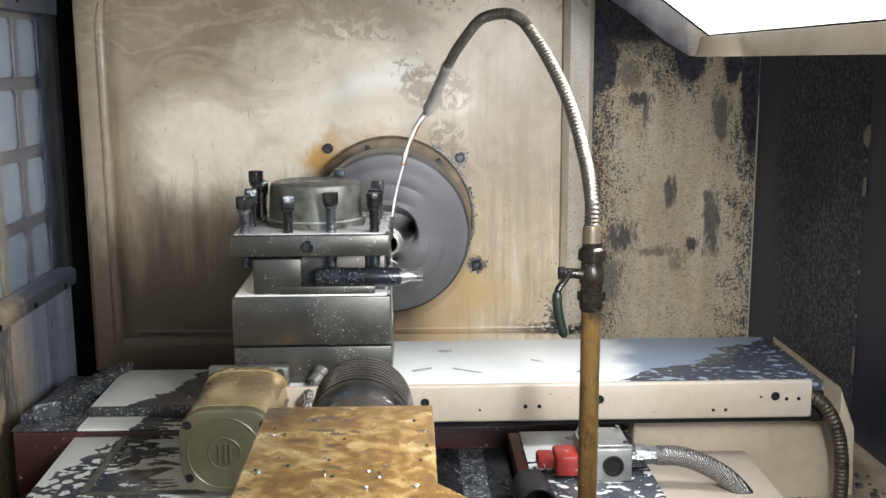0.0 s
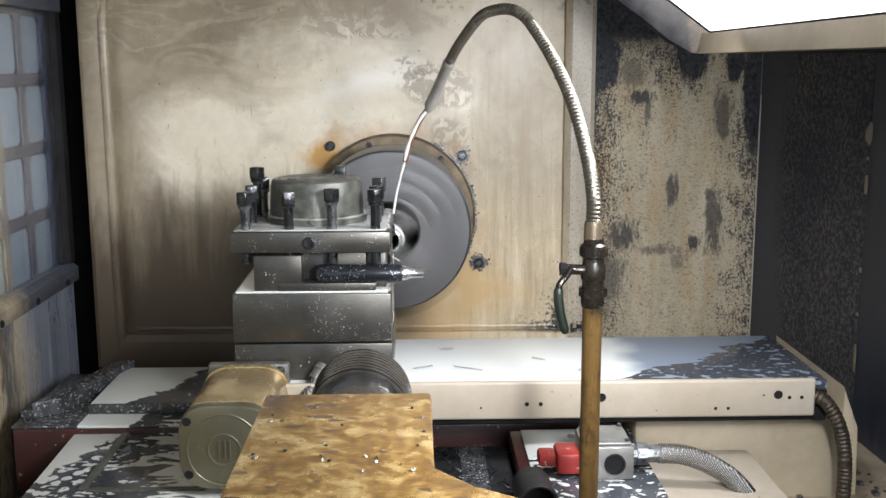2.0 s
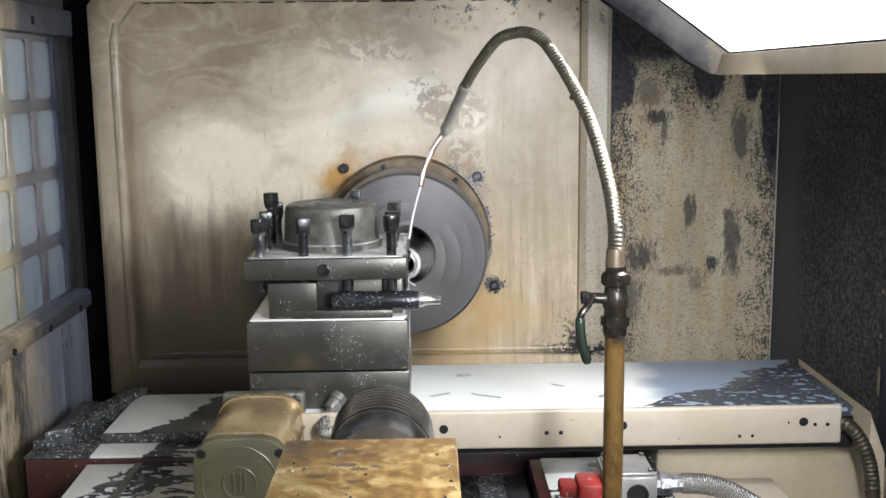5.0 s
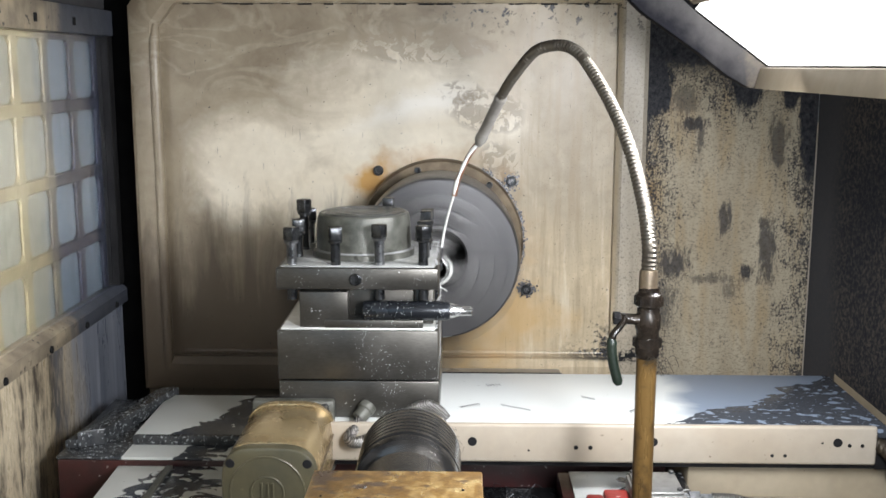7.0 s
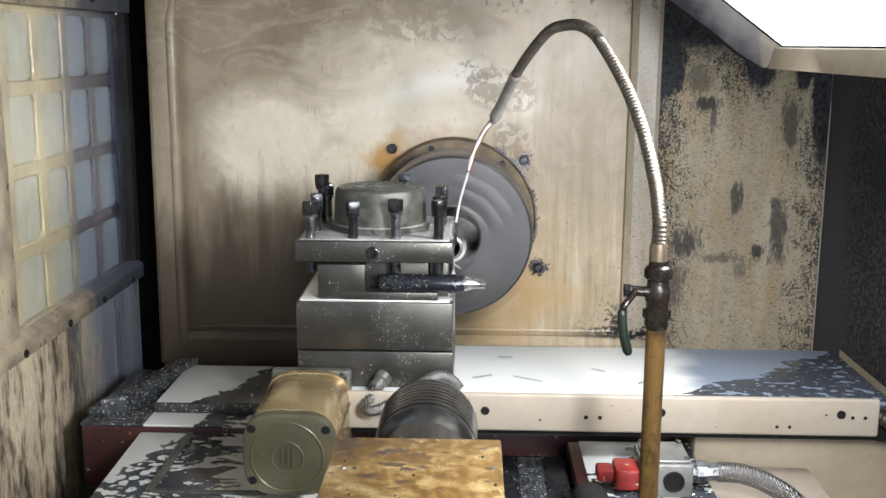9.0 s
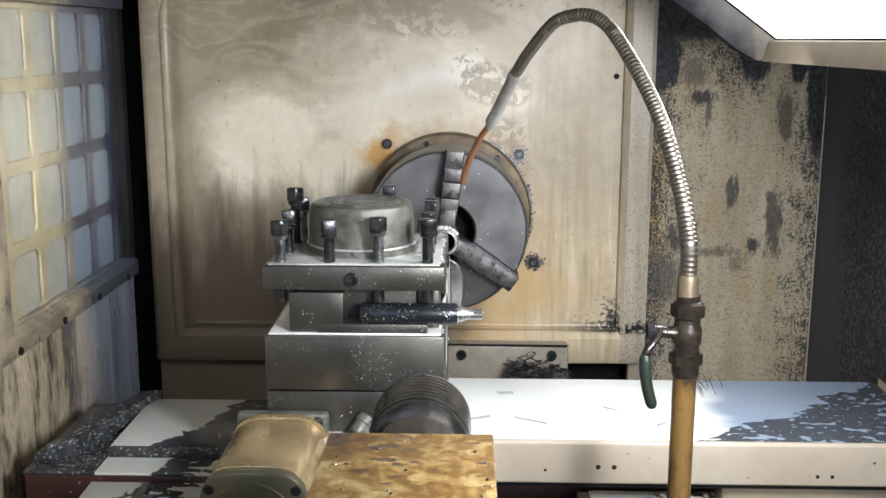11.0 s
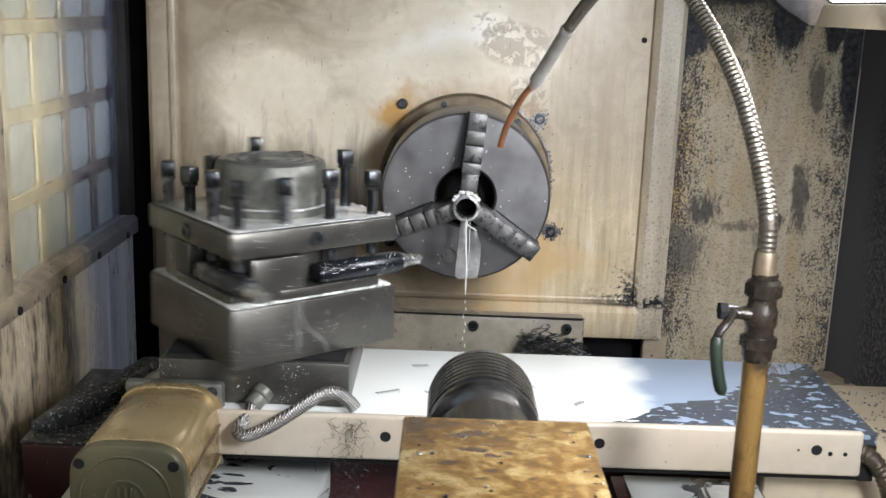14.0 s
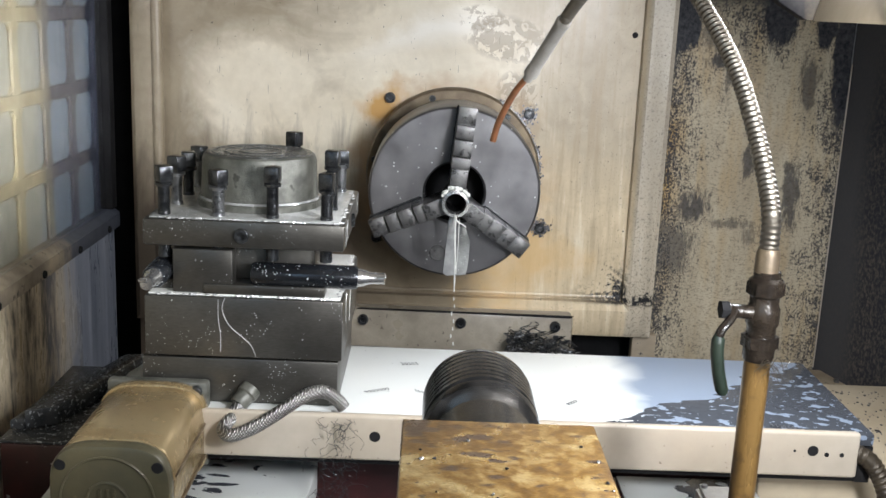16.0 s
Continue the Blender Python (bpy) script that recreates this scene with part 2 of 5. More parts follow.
    film = k.mix(k.band(fleck, 0.50, 0.66, 0, 0.6), film, (0.12, 0.10, 0.075, 1))
    col = k.mix(f, film, k.mix(k.band(grit, 0.35, 0.65), (0.012, 0.013, 0.017, 1), (0.06, 0.06, 0.065, 1)))
    return k.done(col, k.band(f, 0, 1, 0.5, 0.6), k.sums("ADD", grit, fleck), 0.35)


def soot_black():
    """Rough soot film on the side wall, brown grains on blue-black, a smoother wiped strip along the corner."""
    k = Nodes("soot_black_wall", 0.55)
    wide = k.noise(6, 4, 0.6, at=k.place((1, 1, 0.6)))
    grit = k.noise(190, 6, 0.7, at=k.place((1, 1, 0.8)))
    col = k.mix(k.band(wide, 0.35, 0.65), (0.020, 0.024, 0.034, 1), (0.034, 0.036, 0.043, 1))
    rough = k.band(k.sums("ADD", k.axis(1), k.band(wide, 0.3, 0.7, -0.02, 0.02)), 0.125, 0.080, 0.12, 1.0)
    f = k.sums("MULTIPLY", k.sums("MULTIPLY", k.band(grit, 0.45, 0.64), k.band(wide, 0.30, 0.56, 0.25, 0.9)), rough)
    col = k.mix(f, k.mix(rough, (0.070, 0.070, 0.074, 1), col), (0.135, 0.115, 0.095, 1))
    return k.done(col, k.band(wide, 0.3, 0.7, 0.42, 0.7), k.sums("MULTIPLY", grit, rough), 0.45)


def navy_wall():
    """Blue-black painted side wall with faint oily runs."""
    k = Nodes("blue_black_wall", 0.42)
    run, wide, g = k.noise(26, 5, 0.6, at=k.place((1, 1, 0.08))), k.noise(5, 4), k.noise(230, 4)
    col = k.mix(k.band(run, 0.35, 0.68), (0.017, 0.022, 0.034, 1), (0.034, 0.041, 0.060, 1))
    col = k.mix(k.band(wide, 0.5, 0.75, 0, 0.5), col, (0.045, 0.043, 0.045, 1))
    return k.done(col, k.band(run, 0.3, 0.7, 0.36, 0.55), g, 0.12)


def soot_glow_fade():
    """Sooty cream sheet, the lamp's glow painted as grey that fades away from it."""
    k = Nodes("sooty_sheet_with_glow", 0.75)
    n = k.noise(40, 5, 0.6)
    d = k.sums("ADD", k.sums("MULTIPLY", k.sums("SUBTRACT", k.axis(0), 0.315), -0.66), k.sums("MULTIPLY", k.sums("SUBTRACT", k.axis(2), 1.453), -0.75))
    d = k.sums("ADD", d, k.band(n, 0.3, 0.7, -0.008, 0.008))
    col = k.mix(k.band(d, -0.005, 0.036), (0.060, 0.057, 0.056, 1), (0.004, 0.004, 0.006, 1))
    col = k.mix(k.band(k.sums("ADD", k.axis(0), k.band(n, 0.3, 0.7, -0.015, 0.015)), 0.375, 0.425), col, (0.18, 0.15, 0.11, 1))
    return k.done(col, 0.8, k.noise(200, 3), 0.1)


def coolant_plate(name, lean, edge, ragged, blue=None, streaks=None, beads=0.0, bubbles=None):
    """Dark steel under milky coolant: a closed film on one side of a slanting line, puddles and beads beyond it."""
    k = Nodes(name, 0.3)
    wide = k.noise(13, 2, 0.5, at=k.place((1, 1.6, 1)), warp=0.8)
    bead = k.noise(115, 1, 0.4, at=k.place((0.62, 1.0, 1)), warp=0.3)
    small = k.noise(230, 2, 0.4, at=k.place((0.8, 1.0, 1)))
    side = k.sums("SUBTRACT", k.sums("ADD", k.axis(0), k.band(wide, 0.3, 0.7, -ragged, ragged)), k.sums("MULTIPLY", k.axis(1), lean))
    film = k.band(side, edge, edge - 0.003)
    if streaks is not None:
        pools = k.sums("ADD", k.noise(16, 4, 0.5, at=k.place((1, 2.2, 1)), warp=1.2), k.band(k.axis(0), streaks, streaks + 0.10, -0.05, 0.27))
        film = k.sums("MAXIMUM", film, k.band(pools, 0.56, 0.575))
    more = k.band(wide, 0.3, 0.7, -0.06, 0.06)
    drops = k.sums("MAXIMUM", k.band(k.sums("ADD", bead, more), 0.555 + beads, 0.570 + beads), k.band(small, 0.63 + beads, 0.65 + beads))
    if bubbles is not None:
        cell = k.sums("ADD", k.cells(70, k.place((1, 0.8, 1))), k.band(k.noise(60, 2), 0.3, 0.7, -0.14, 0.14))
        drops = k.sums("MAXIMUM", drops, k.sums("MULTIPLY", k.band(cell, 0.42, 0.38), k.band(k.sums("ADD", k.axis(0), k.band(wide, 0.3, 0.7, -0.01, 0.01)), bubbles + 0.004, bubbles)))
    f = k.sums("MAXIMUM", film, drops)
    dark = k.mix(k.noise(120, 3), (0.040, 0.045, 0.054, 1), (0.075, 0.082, 0.095, 1))
    speck = k.band(k.noise(300, 2), 0.74, 0.76)
    white = k.mix(speck, k.mix(k.noise(12, 3), MILK, (0.66, 0.67, 0.64, 1)), (0.12, 0.11, 0.1, 1))
    # reflected blue painted into the white film beyond x = blue
    if blue is not None:
        thin = k.sums("ADD", k.axis(0), k.band(wide, 0.3, 0.7, -0.012, 0.012))
        white = k.mix(k.band(thin, blue, blue + 0.035, 0, 0.95), white, (0.185, 0.235, 0.315, 1))
    return k.done(k.mix(f, dark, white), k.band(f, 0, 1, 0.16, 0.30), f, 0.35, 0.0015)


def steel_wet(name, c1, c2, rough, metal, drop):
    """Machined steel with milky droplets."""
    k = Nodes(name, rough, metal)
    a, g = k.noise(14, 4), k.noise(180, 3, at=k.place((1, 1, 5)))
    d = k.sums("ADD", k.cells(210), k.band(k.noise(500, 1), 0.3, 0.7, -0.05, 0.05))
    pick = k.noise(40, 2)
    f = k.sums("MULTIPLY", k.band(d, 0.13, 0.10), k.band(pick, drop - 0.02, drop + 0.01))
    d2 = k.sums("MULTIPLY", k.band(k.cells(330, k.place(loc=(3, 1, 2))), 0.17, 0.12), k.band(k.noise(25, 2), drop - 0.06, drop - 0.02))
    f = k.sums("MAXIMUM", f, d2)
    col = k.mix(k.band(a, 0.35, 0.65), c1, c2)
    col = k.mix(k.band(g, 0.35, 0.75, 0, 0.35), col, tuple(v * 0.5 for v in c1[:3]) + (1,))
    col = k.mix(f, col, MILK)
    return k.done(col, k.band(a, 0.3, 0.7, rough * 0.8, rough * 1.2), k.sums("ADD", f, k.sums("MULTIPLY", g, 0.08)), 0.3, 0.001, k.band(f, 0, 1, metal, 0))


def chuck_steel():
    k = Nodes("turned_steel", 0.36, 0.85)
    n = k.t.nodes.new("ShaderNodeTexWave")
    n.wave_type, n.rings_direction = "RINGS", "Y"
    n.inputs["Scale"].default_value, n.inputs["Distortion"].default_value = 90, 0.6
    k.put(k.c, n.inputs[0])
    blot = k.noise(26, 4)
    smear = k.noise(9, 3)
    col = k.mix(k.band(blot, 0.35, 0.7), (0.155, 0.153, 0.158, 1), (0.20, 0.198, 0.202, 1))
    col = k.mix(k.band(smear, 0.55, 0.68, 0, 0.6), col, (0.085, 0.082, 0.085, 1))
    drop = k.sums("MULTIPLY", k.band(k.cells(120), 0.15, 0.11), k.band(k.noise(30, 2), 0.49, 0.54))
    col = k.mix(drop, col, MILK)
    return k.done(col, k.band(blot, 0.3, 0.7, 0.30, 0.46), n.outputs[1], 0.015, 0.001)


def rusty_cream():
    """Cream paint soaked brown by oil: amber mottling, dark chips with hard edges, pale rubbed rims."""
    k = Nodes("oil_stained_casting", 0.28)
    wide, a, b2, g = k.noise(18, 4, 0.55), k.noise(60, 7, 0.68, warp=0.3), k.noise(150, 5, 0.65), k.noise(420, 3)
    v = k.sums("ADD", k.sums("MULTIPLY", a, 0.42), k.sums("ADD", k.sums("MULTIPLY", b2, 0.36), k.sums("MULTIPLY", wide, 0.22)))
    col = k.mix(k.band(v, 0.40, 0.52), (0.225, 0.160, 0.065, 1), (0.115, 0.062, 0.014, 1))
    col = k.mix(k.band(v, 0.50, 0.60, 0, 0.9), col, (0.052, 0.027, 0.009, 1))
    col = k.mix(k.band(k.sums("ADD", wide, k.sums("MULTIPLY", a, 0.4)), 0.64, 0.54, 0, 0.6), col, (0.26, 0.205, 0.10, 1))
    chip = k.band(k.sums("ADD", k.noise(85, 4, 0.55, at=k.place((0.7, 1.5, 1))), k.band(k.far(-0.03, 0.185, 0.445), 0.06, 0.0, -0.06, 0.07)), 0.575, 0.59)
    speck = k.band(k.noise(200, 3), 0.66, 0.675)
    col = k.mix(k.sums("MAXIMUM", chip, speck), col, (0.045, 0.028, 0.018, 1))
    return k.done(col, k.band(a, 0.3, 0.7, 0.20, 0.40), k.sums("ADD", k.sums("MULTIPLY", chip, -0.6), g), 0.25, 0.0008)


def streaked_panel():
    """Cream paint under dark vertical oil blotches, blue reflection painted at the spindle end."""
    k = Nodes("streaked_door_panel", 0.34)
    run = k.noise(26, 7, 0.68, at=k.place((1, 1, 0.22)), warp=0.4)
    fine = k.noise(110, 5, 0.65, at=k.place((1, 1, 0.3)))
    wide = k.noise(7, 4)
    v = k.sums("ADD", k.sums("MULTIPLY", run, 0.5), k.sums("ADD", k.sums("MULTIPLY", fine, 0.3), k.sums("MULTIPLY", wide, 0.2)))
    col = k.mix(k.band(wide, 0.3, 0.7), (0.66, 0.57, 0.41, 1), (0.48, 0.39, 0.265, 1))
    col = k.mix(k.band(v, 0.47, 0.57), col, (0.075, 0.062, 0.050, 1))
    blue_sheen = k.mix(k.band(k.noise(40, 4, at=k.place((1, 1, 0.05))), 0.35, 0.65), (0.16, 0.185, 0.24, 1), (0.38, 0.41, 0.48, 1))
    col = k.mix(k.band(k.sums("ADD", k.axis(1), k.band(run, 0.3, 0.7, -0.05, 0.05)), 0.24, 0.36), col, blue_sheen)
    return k.done(col, k.band(v, 0.4, 0.6, 0.24, 0.42), fine, 0.1)


def braided(name):
    k = Nodes(name, 0.3, 0.9)
    w = []
    for r in (0.6, -0.6):
        n = k.t.nodes.new("ShaderNodeTexWave")
        n.inputs["Scale"].default_value = 165
        k.put(k.place(rot=(0.3, r, r)), n.inputs[0])
        w.append(n.outputs[1])
    h = k.sums("MULTIPLY", w[0], w[1])
    return k.done(k.mix(k.band(h, 0.1, 0.5), (0.14, 0.135, 0.13, 1), (0.50, 0.49, 0.47, 1)), 0.3, h, 0.6, 0.0015)


def brass_paint():
    """Smooth satin gold lacquer, browned by oil in soft patches, with fine dirt."""
    k = Nodes("ochre_bronze_paint", 0.22, 0.55)
    a, st, g = k.noise(9, 4, 0.5), k.noise(38, 5, 0.6), k.noise(240, 4, 0.6)
    col = k.mix(k.band(a, 0.36, 0.64), (0.42, 0.325, 0.18, 1), (0.31, 0.222, 0.108, 1))
    col = k.mix(k.band(st, 0.58, 0.72, 0, 0.5), col, (0.20, 0.13, 0.06, 1))
    col = k.mix(k.band(g, 0.62, 0.70, 0, 0.5), col, (0.13, 0.09, 0.045, 1))
    return k.done(col, k.band(st, 0.3, 0.7, 0.17, 0.32), g, 0.05)


def oily_brass():
    k = Nodes("oily_brass_pipe", 0.3, 0.4)
    run, blot, g = k.noise(40, 5, 0.6, at=k.place((1, 1, 0.18))), k.noise(55, 4, 0.6), k.noise(220, 3)
    col = k.mix(k.band(run, 0.38, 0.62), (0.21, 0.125, 0.042, 1), (0.09, 0.05, 0.017, 1))
    col = k.mix(k.band(blot, 0.50, 0.66, 0, 0.85), col, (0.07, 0.042, 0.018, 1))
    return k.done(col, k.band(run, 0.3, 0.7, 0.24, 0.4), g, 0.12)


def hose_steel(name, c1, c2, rough):
    k = Nodes(name, rough, 0.9)
    return k.done(k.mix(k.noise(70, 4), c1, c2), rough, k.noise(500, 2), 0.1)


def blue_end(name, c1, c2, soot, scale, spot=None):
    """Door paint with oil runs, blue reflection and shade painted towards the spindle end."""
    k = Nodes(name, 0.38)
    n, run, g = k.noise(scale, 5), k.noise(60, 4, at=k.place((1, 1, 0.12))), k.noise(scale * 9, 3)
    col = k.mix(k.band(n, 0.35, 0.65), c1, c2)
    if spot:
        col = k.mix(k.band(k.noise(90, 3), 0.64, 0.68), col, spot)
    col = k.mix(k.band(run, 0.56, 0.70, 0, 0.4), col, tuple(v * 0.4 for v in c2[:3]) + (1,))
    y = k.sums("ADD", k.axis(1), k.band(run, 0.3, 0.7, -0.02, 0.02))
    # soot is the blue tone that paints reflection and shade at that end
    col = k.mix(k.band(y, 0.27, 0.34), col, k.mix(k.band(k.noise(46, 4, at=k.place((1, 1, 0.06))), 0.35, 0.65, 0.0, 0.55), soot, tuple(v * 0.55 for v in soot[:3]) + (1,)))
    return k.done(col, k.band(n, 0.3, 0.7, 0.3, 0.48), g, 0.08)


M = dict(
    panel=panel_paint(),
    soot=soot_wall("sooty_cream_wall"),
    dark=soot_black(),
    navy=navy_wall(),
    film=steel_wet("thin_coolant_film", (0.30, 0.31, 0.30, 1), (0.62, 0.63, 0.61, 1), 0.2, 0.1, 0.45),
    plate=coolant_plate("coolant_on_steel", 1.29, 0.405, 0.030, blue=0.300, beads=0.065),
    block=coolant_plate("coolant_on_wing_block", 0.6, 0.285, 0.03, beads=0.05),
    cover=coolant_plate("coolant_on_slide_cover", 0.6, -0.372, 0.022, beads=0.2),
    wing=coolant_plate("coolant_on_saddle", 0.4, -0.329, 0.014, streaks=-0.30, beads=0.10, bubbles=-0.345),
    ledge=worn("beaded_dark_steel", (0.035, 0.038, 0.042, 1), (0.08, 0.085, 0.09, 1), 60, 0.22, 0.2, 0.25, (0.36, 0.38, 0.40, 1), 250, 0.60),
    cream=worn("scuffed_cream_paint", CREAM, (0.39, 0.33, 0.255, 1), 7, 0.4, 0, 0.06, (0.15, 0.12, 0.09, 1), 140, 0.72),
    foot=worn("wet_cream_casting", (0.36, 0.32, 0.255, 1), (0.26, 0.23, 0.185, 1), 30, 0.3, 0, 0.12, (0.12, 0.10, 0.08, 1), 110, 0.68),
    guard=worn("smudged_cream_paint", (0.47, 0.40, 0.29, 1), (0.37, 0.305, 0.21, 1), 9, 0.42, 0, 0.08, (0.12, 0.09, 0.06, 1), 70, 0.74),
    cream_dull=worn("dirty_cream_paint", (0.40, 0.33, 0.235, 1), (0.25, 0.20, 0.14, 1), 14, 0.5, 0, 0.12, SOOT, 120, 0.66),
    maroon=worn("maroon_paint", (0.055, 0.014, 0.014, 1), (0.03, 0.011, 0.011, 1), 25, 0.35, 0, 0.15, (0.3, 0.28, 0.27, 1), 160, 0.70),
    black=worn("black_rubber", (0.012, 0.012, 0.013, 1), (0.022, 0.022, 0.024, 1), 40, 0.45),
    matt=soot_glow_fade(),
    lip=worn("tan_lip_paint", (0.20, 0.163, 0.112, 1), (0.165, 0.135, 0.093, 1), 9, 0.5, 0, 0.05, SOOT, 90, 0.76),
    # near black: shade in gaps, bores and holes put into colour; grimy parts too
    void=worn("shade_and_soot_black", (0.010, 0.010, 0.011, 1), (0.02, 0.02, 0.021, 1), 20, 0.7),
    toolsteel=steel_wet("oiled_tool_steel", (0.078, 0.074, 0.066, 1), (0.118, 0.113, 0.102, 1), 0.36, 0.75, 0.60),
    cap=worn("grey_cast_cap", (0.065, 0.067, 0.056, 1), (0.15, 0.15, 0.13, 1), 60, 0.36, 0.2, 0.3, (0.05, 0.05, 0.042, 1), 60, 0.655),
    wetcap=worn("wet_cast_top", (0.06, 0.063, 0.06, 1), (0.16, 0.165, 0.16, 1), 110, 0.14, 0.4, 0.8, (0.40, 0.41, 0.41, 1), 190, 0.60),
    bolt=worn("worn_black_bolt", (0.025, 0.027, 0.030, 1), (0.10, 0.104, 0.108, 1), 120, 0.2, 0.8, 0.15),
    screw=worn("blackened_screw_steel", (0.025, 0.027, 0.03, 1), (0.07, 0.075, 0.08, 1), 90, 0.3, 0.75, 0.2),
    screw_bright=worn("worn_screw_steel", (0.10, 0.105, 0.11, 1), (0.26, 0.265, 0.27, 1), 110, 0.3, 0.8, 0.2),
    bar=steel_wet("black_oxide_bar", (0.016, 0.018, 0.022, 1), (0.03, 0.034, 0.04, 1), 0.25, 0.5, 0.55),
    bright=worn("bright_steel", (0.42, 0.42, 0.42, 1), (0.58, 0.58, 0.57, 1), 60, 0.24, 0.9, 0.1),
    chuck=chuck_steel(),
    jaw=worn("jaw_steel", (0.10, 0.10, 0.10, 1), (0.17, 0.168, 0.165, 1), 70, 0.30, 0.7, 0.3, (0.045, 0.045, 0.045, 1), 90, 0.60),
    ring=worn("brown_oiled_ring", (0.20, 0.155, 0.10, 1), (0.10, 0.075, 0.05, 1), 40, 0.4, 0.5, 0.2),
    brass=brass_paint(),
    olive=worn("olive_bronze_paint", (0.110, 0.097, 0.056, 1), (0.070, 0.064, 0.040, 1), 22, 0.34, 0.2, 0.12, (0.22, 0.18, 0.10, 1), 60, 0.66),
    casting=rusty_cream(),
    quill=worn("ground_quill_steel", (0.17, 0.16, 0.145, 1), (0.10, 0.095, 0.088, 1), 30, 0.2, 0.85, 0.03),
    thread=worn("dark_threaded_steel", (0.09, 0.09, 0.09, 1), (0.20, 0.195, 0.19, 1), 60, 0.17, 0.9, 0.03),
    hose=hose_steel("steel_gooseneck", (0.115, 0.102, 0.083, 1), (0.22, 0.20, 0.168, 1), 0.40),
    sleeve=worn("grey_metal_sleeve", (0.27, 0.255, 0.23, 1), (0.38, 0.36, 0.33, 1), 50, 0.42, 0.45, 0.1),
    copper=worn("copper_tube", (0.36, 0.15, 0.07, 1), (0.22, 0.105, 0.055, 1), 60, 0.35, 0.7, 0.1),
    gilt=oily_brass(),
    valve=worn("oily_black_valve", (0.010, 0.008, 0.007, 1), (0.028, 0.021, 0.015, 1), 60, 0.24, 0.2, 0.2),
    green=worn("dark_green_lever", (0.008, 0.014, 0.010, 1), (0.014, 0.022, 0.015, 1), 40, 0.35),
    red=worn("red_plastic", (0.33, 0.028, 0.022, 1), (0.20, 0.018, 0.016, 1), 40, 0.35, 0, 0.1, (0.6, 0.5, 0.45, 1), 120, 0.68),
    alloy=worn("cast_alloy", (0.36, 0.36, 0.35, 1), (0.24, 0.235, 0.22, 1), 40, 0.4, 0.6, 0.2),
    braid=braided("braided_steel"),
    cable=worn("brown_cable_sheath", (0.07, 0.055, 0.036, 1), (0.025, 0.02, 0.015, 1), 90, 0.35, 0.3, 0.3),
    lattice=blue_end("yellowed_cream_grille", (0.33, 0.275, 0.16, 1), (0.22, 0.18, 0.11, 1), (0.034, 0.038, 0.060, 1), 18),
    frost=blue_end("frosted_backing", (0.305, 0.29, 0.232, 1), (0.235, 0.23, 0.19, 1), (0.145, 0.185, 0.235, 1), 26),
    doorframe=blue_end("dull_cream_door", (0.48, 0.40, 0.28, 1), (0.22, 0.185, 0.14, 1), (0.088, 0.10, 0.128, 1), 20, SOOT),
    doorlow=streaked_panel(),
    milk=worn("milky_coolant", (0.78, 0.79, 0.76, 1), (0.70, 0.70, 0.66, 1), 60, 0.15),
    haze=worn("thin_milky_film", (0.60, 0.61, 0.60, 1), (0.38, 0.385, 0.39, 1), 55, 0.15, 0.3),
    chipm=worn("steel_swarf", (0.09, 0.09, 0.095, 1), (0.26, 0.26, 0.27, 1), 200, 0.3, 0.8),
    concrete=worn("workshop_concrete", (0.22, 0.22, 0.21, 1), (0.30, 0.30, 0.29, 1), 3, 0.7),
    plaster=worn("workshop_plaster", (0.55, 0.56, 0.56, 1), (0.48, 0.49, 0.5, 1), 2, 0.8),
)

# soot, rubber and the near-black shade material hardly shine
for low_shine in ("void", "soot", "matt", "dark", "black"):
    M[low_shine].node_tree.nodes["Principled BSDF"].inputs["Specular IOR Level"].default_value = 0.12

glow = bpy.data.materials.new("lamp_diffuser")
glow.use_nodes = True
glow.node_tree.nodes["Principled BSDF"].inputs["Emission Color"].default_value = (1, 0.99, 0.97, 1)
glow.node_tree.nodes["Principled BSDF"].inputs["Emission Strength"].default_value = 3.0
M["glow"] = glow
glass = bpy.data.materials.new("oil_filmed_glass")
glass.use_nodes = True
gb = glass.node_tree.nodes["Principled BSDF"]
gb.inputs["Base Color"].default_value = (0.93, 0.95, 0.95, 1)
gb.inputs["Transmission Weight"].default_value = 1.0
gb.inputs["Roughness"].default_value = 0.06
gb.inputs["IOR"].default_value = 1.45
M["glass"] = glass


# ---- shapes ----
def slab(bm, lo, hi, bevel=0.0, seg=2):
    """A box between two corners, with its edges rounded."""
    r = bmesh.ops.create_cube(bm, size=1.0)
    c = [(a + b) / 2 for a, b in zip(lo, hi)]
    d = [abs(b - a) for a, b in zip(lo, hi)]
    bmesh.ops.transform(bm, matrix=Matrix.Translation(c) @ Matrix.Diagonal((*d, 1)), verts=r["verts"])
    if bevel:
        es = list({e for v in r["verts"] for e in v.link_edges})
        bmesh.ops.bevel(bm, geom=es, offset=bevel, segments=seg, affect="EDGES", profile=0.5)
    return bm


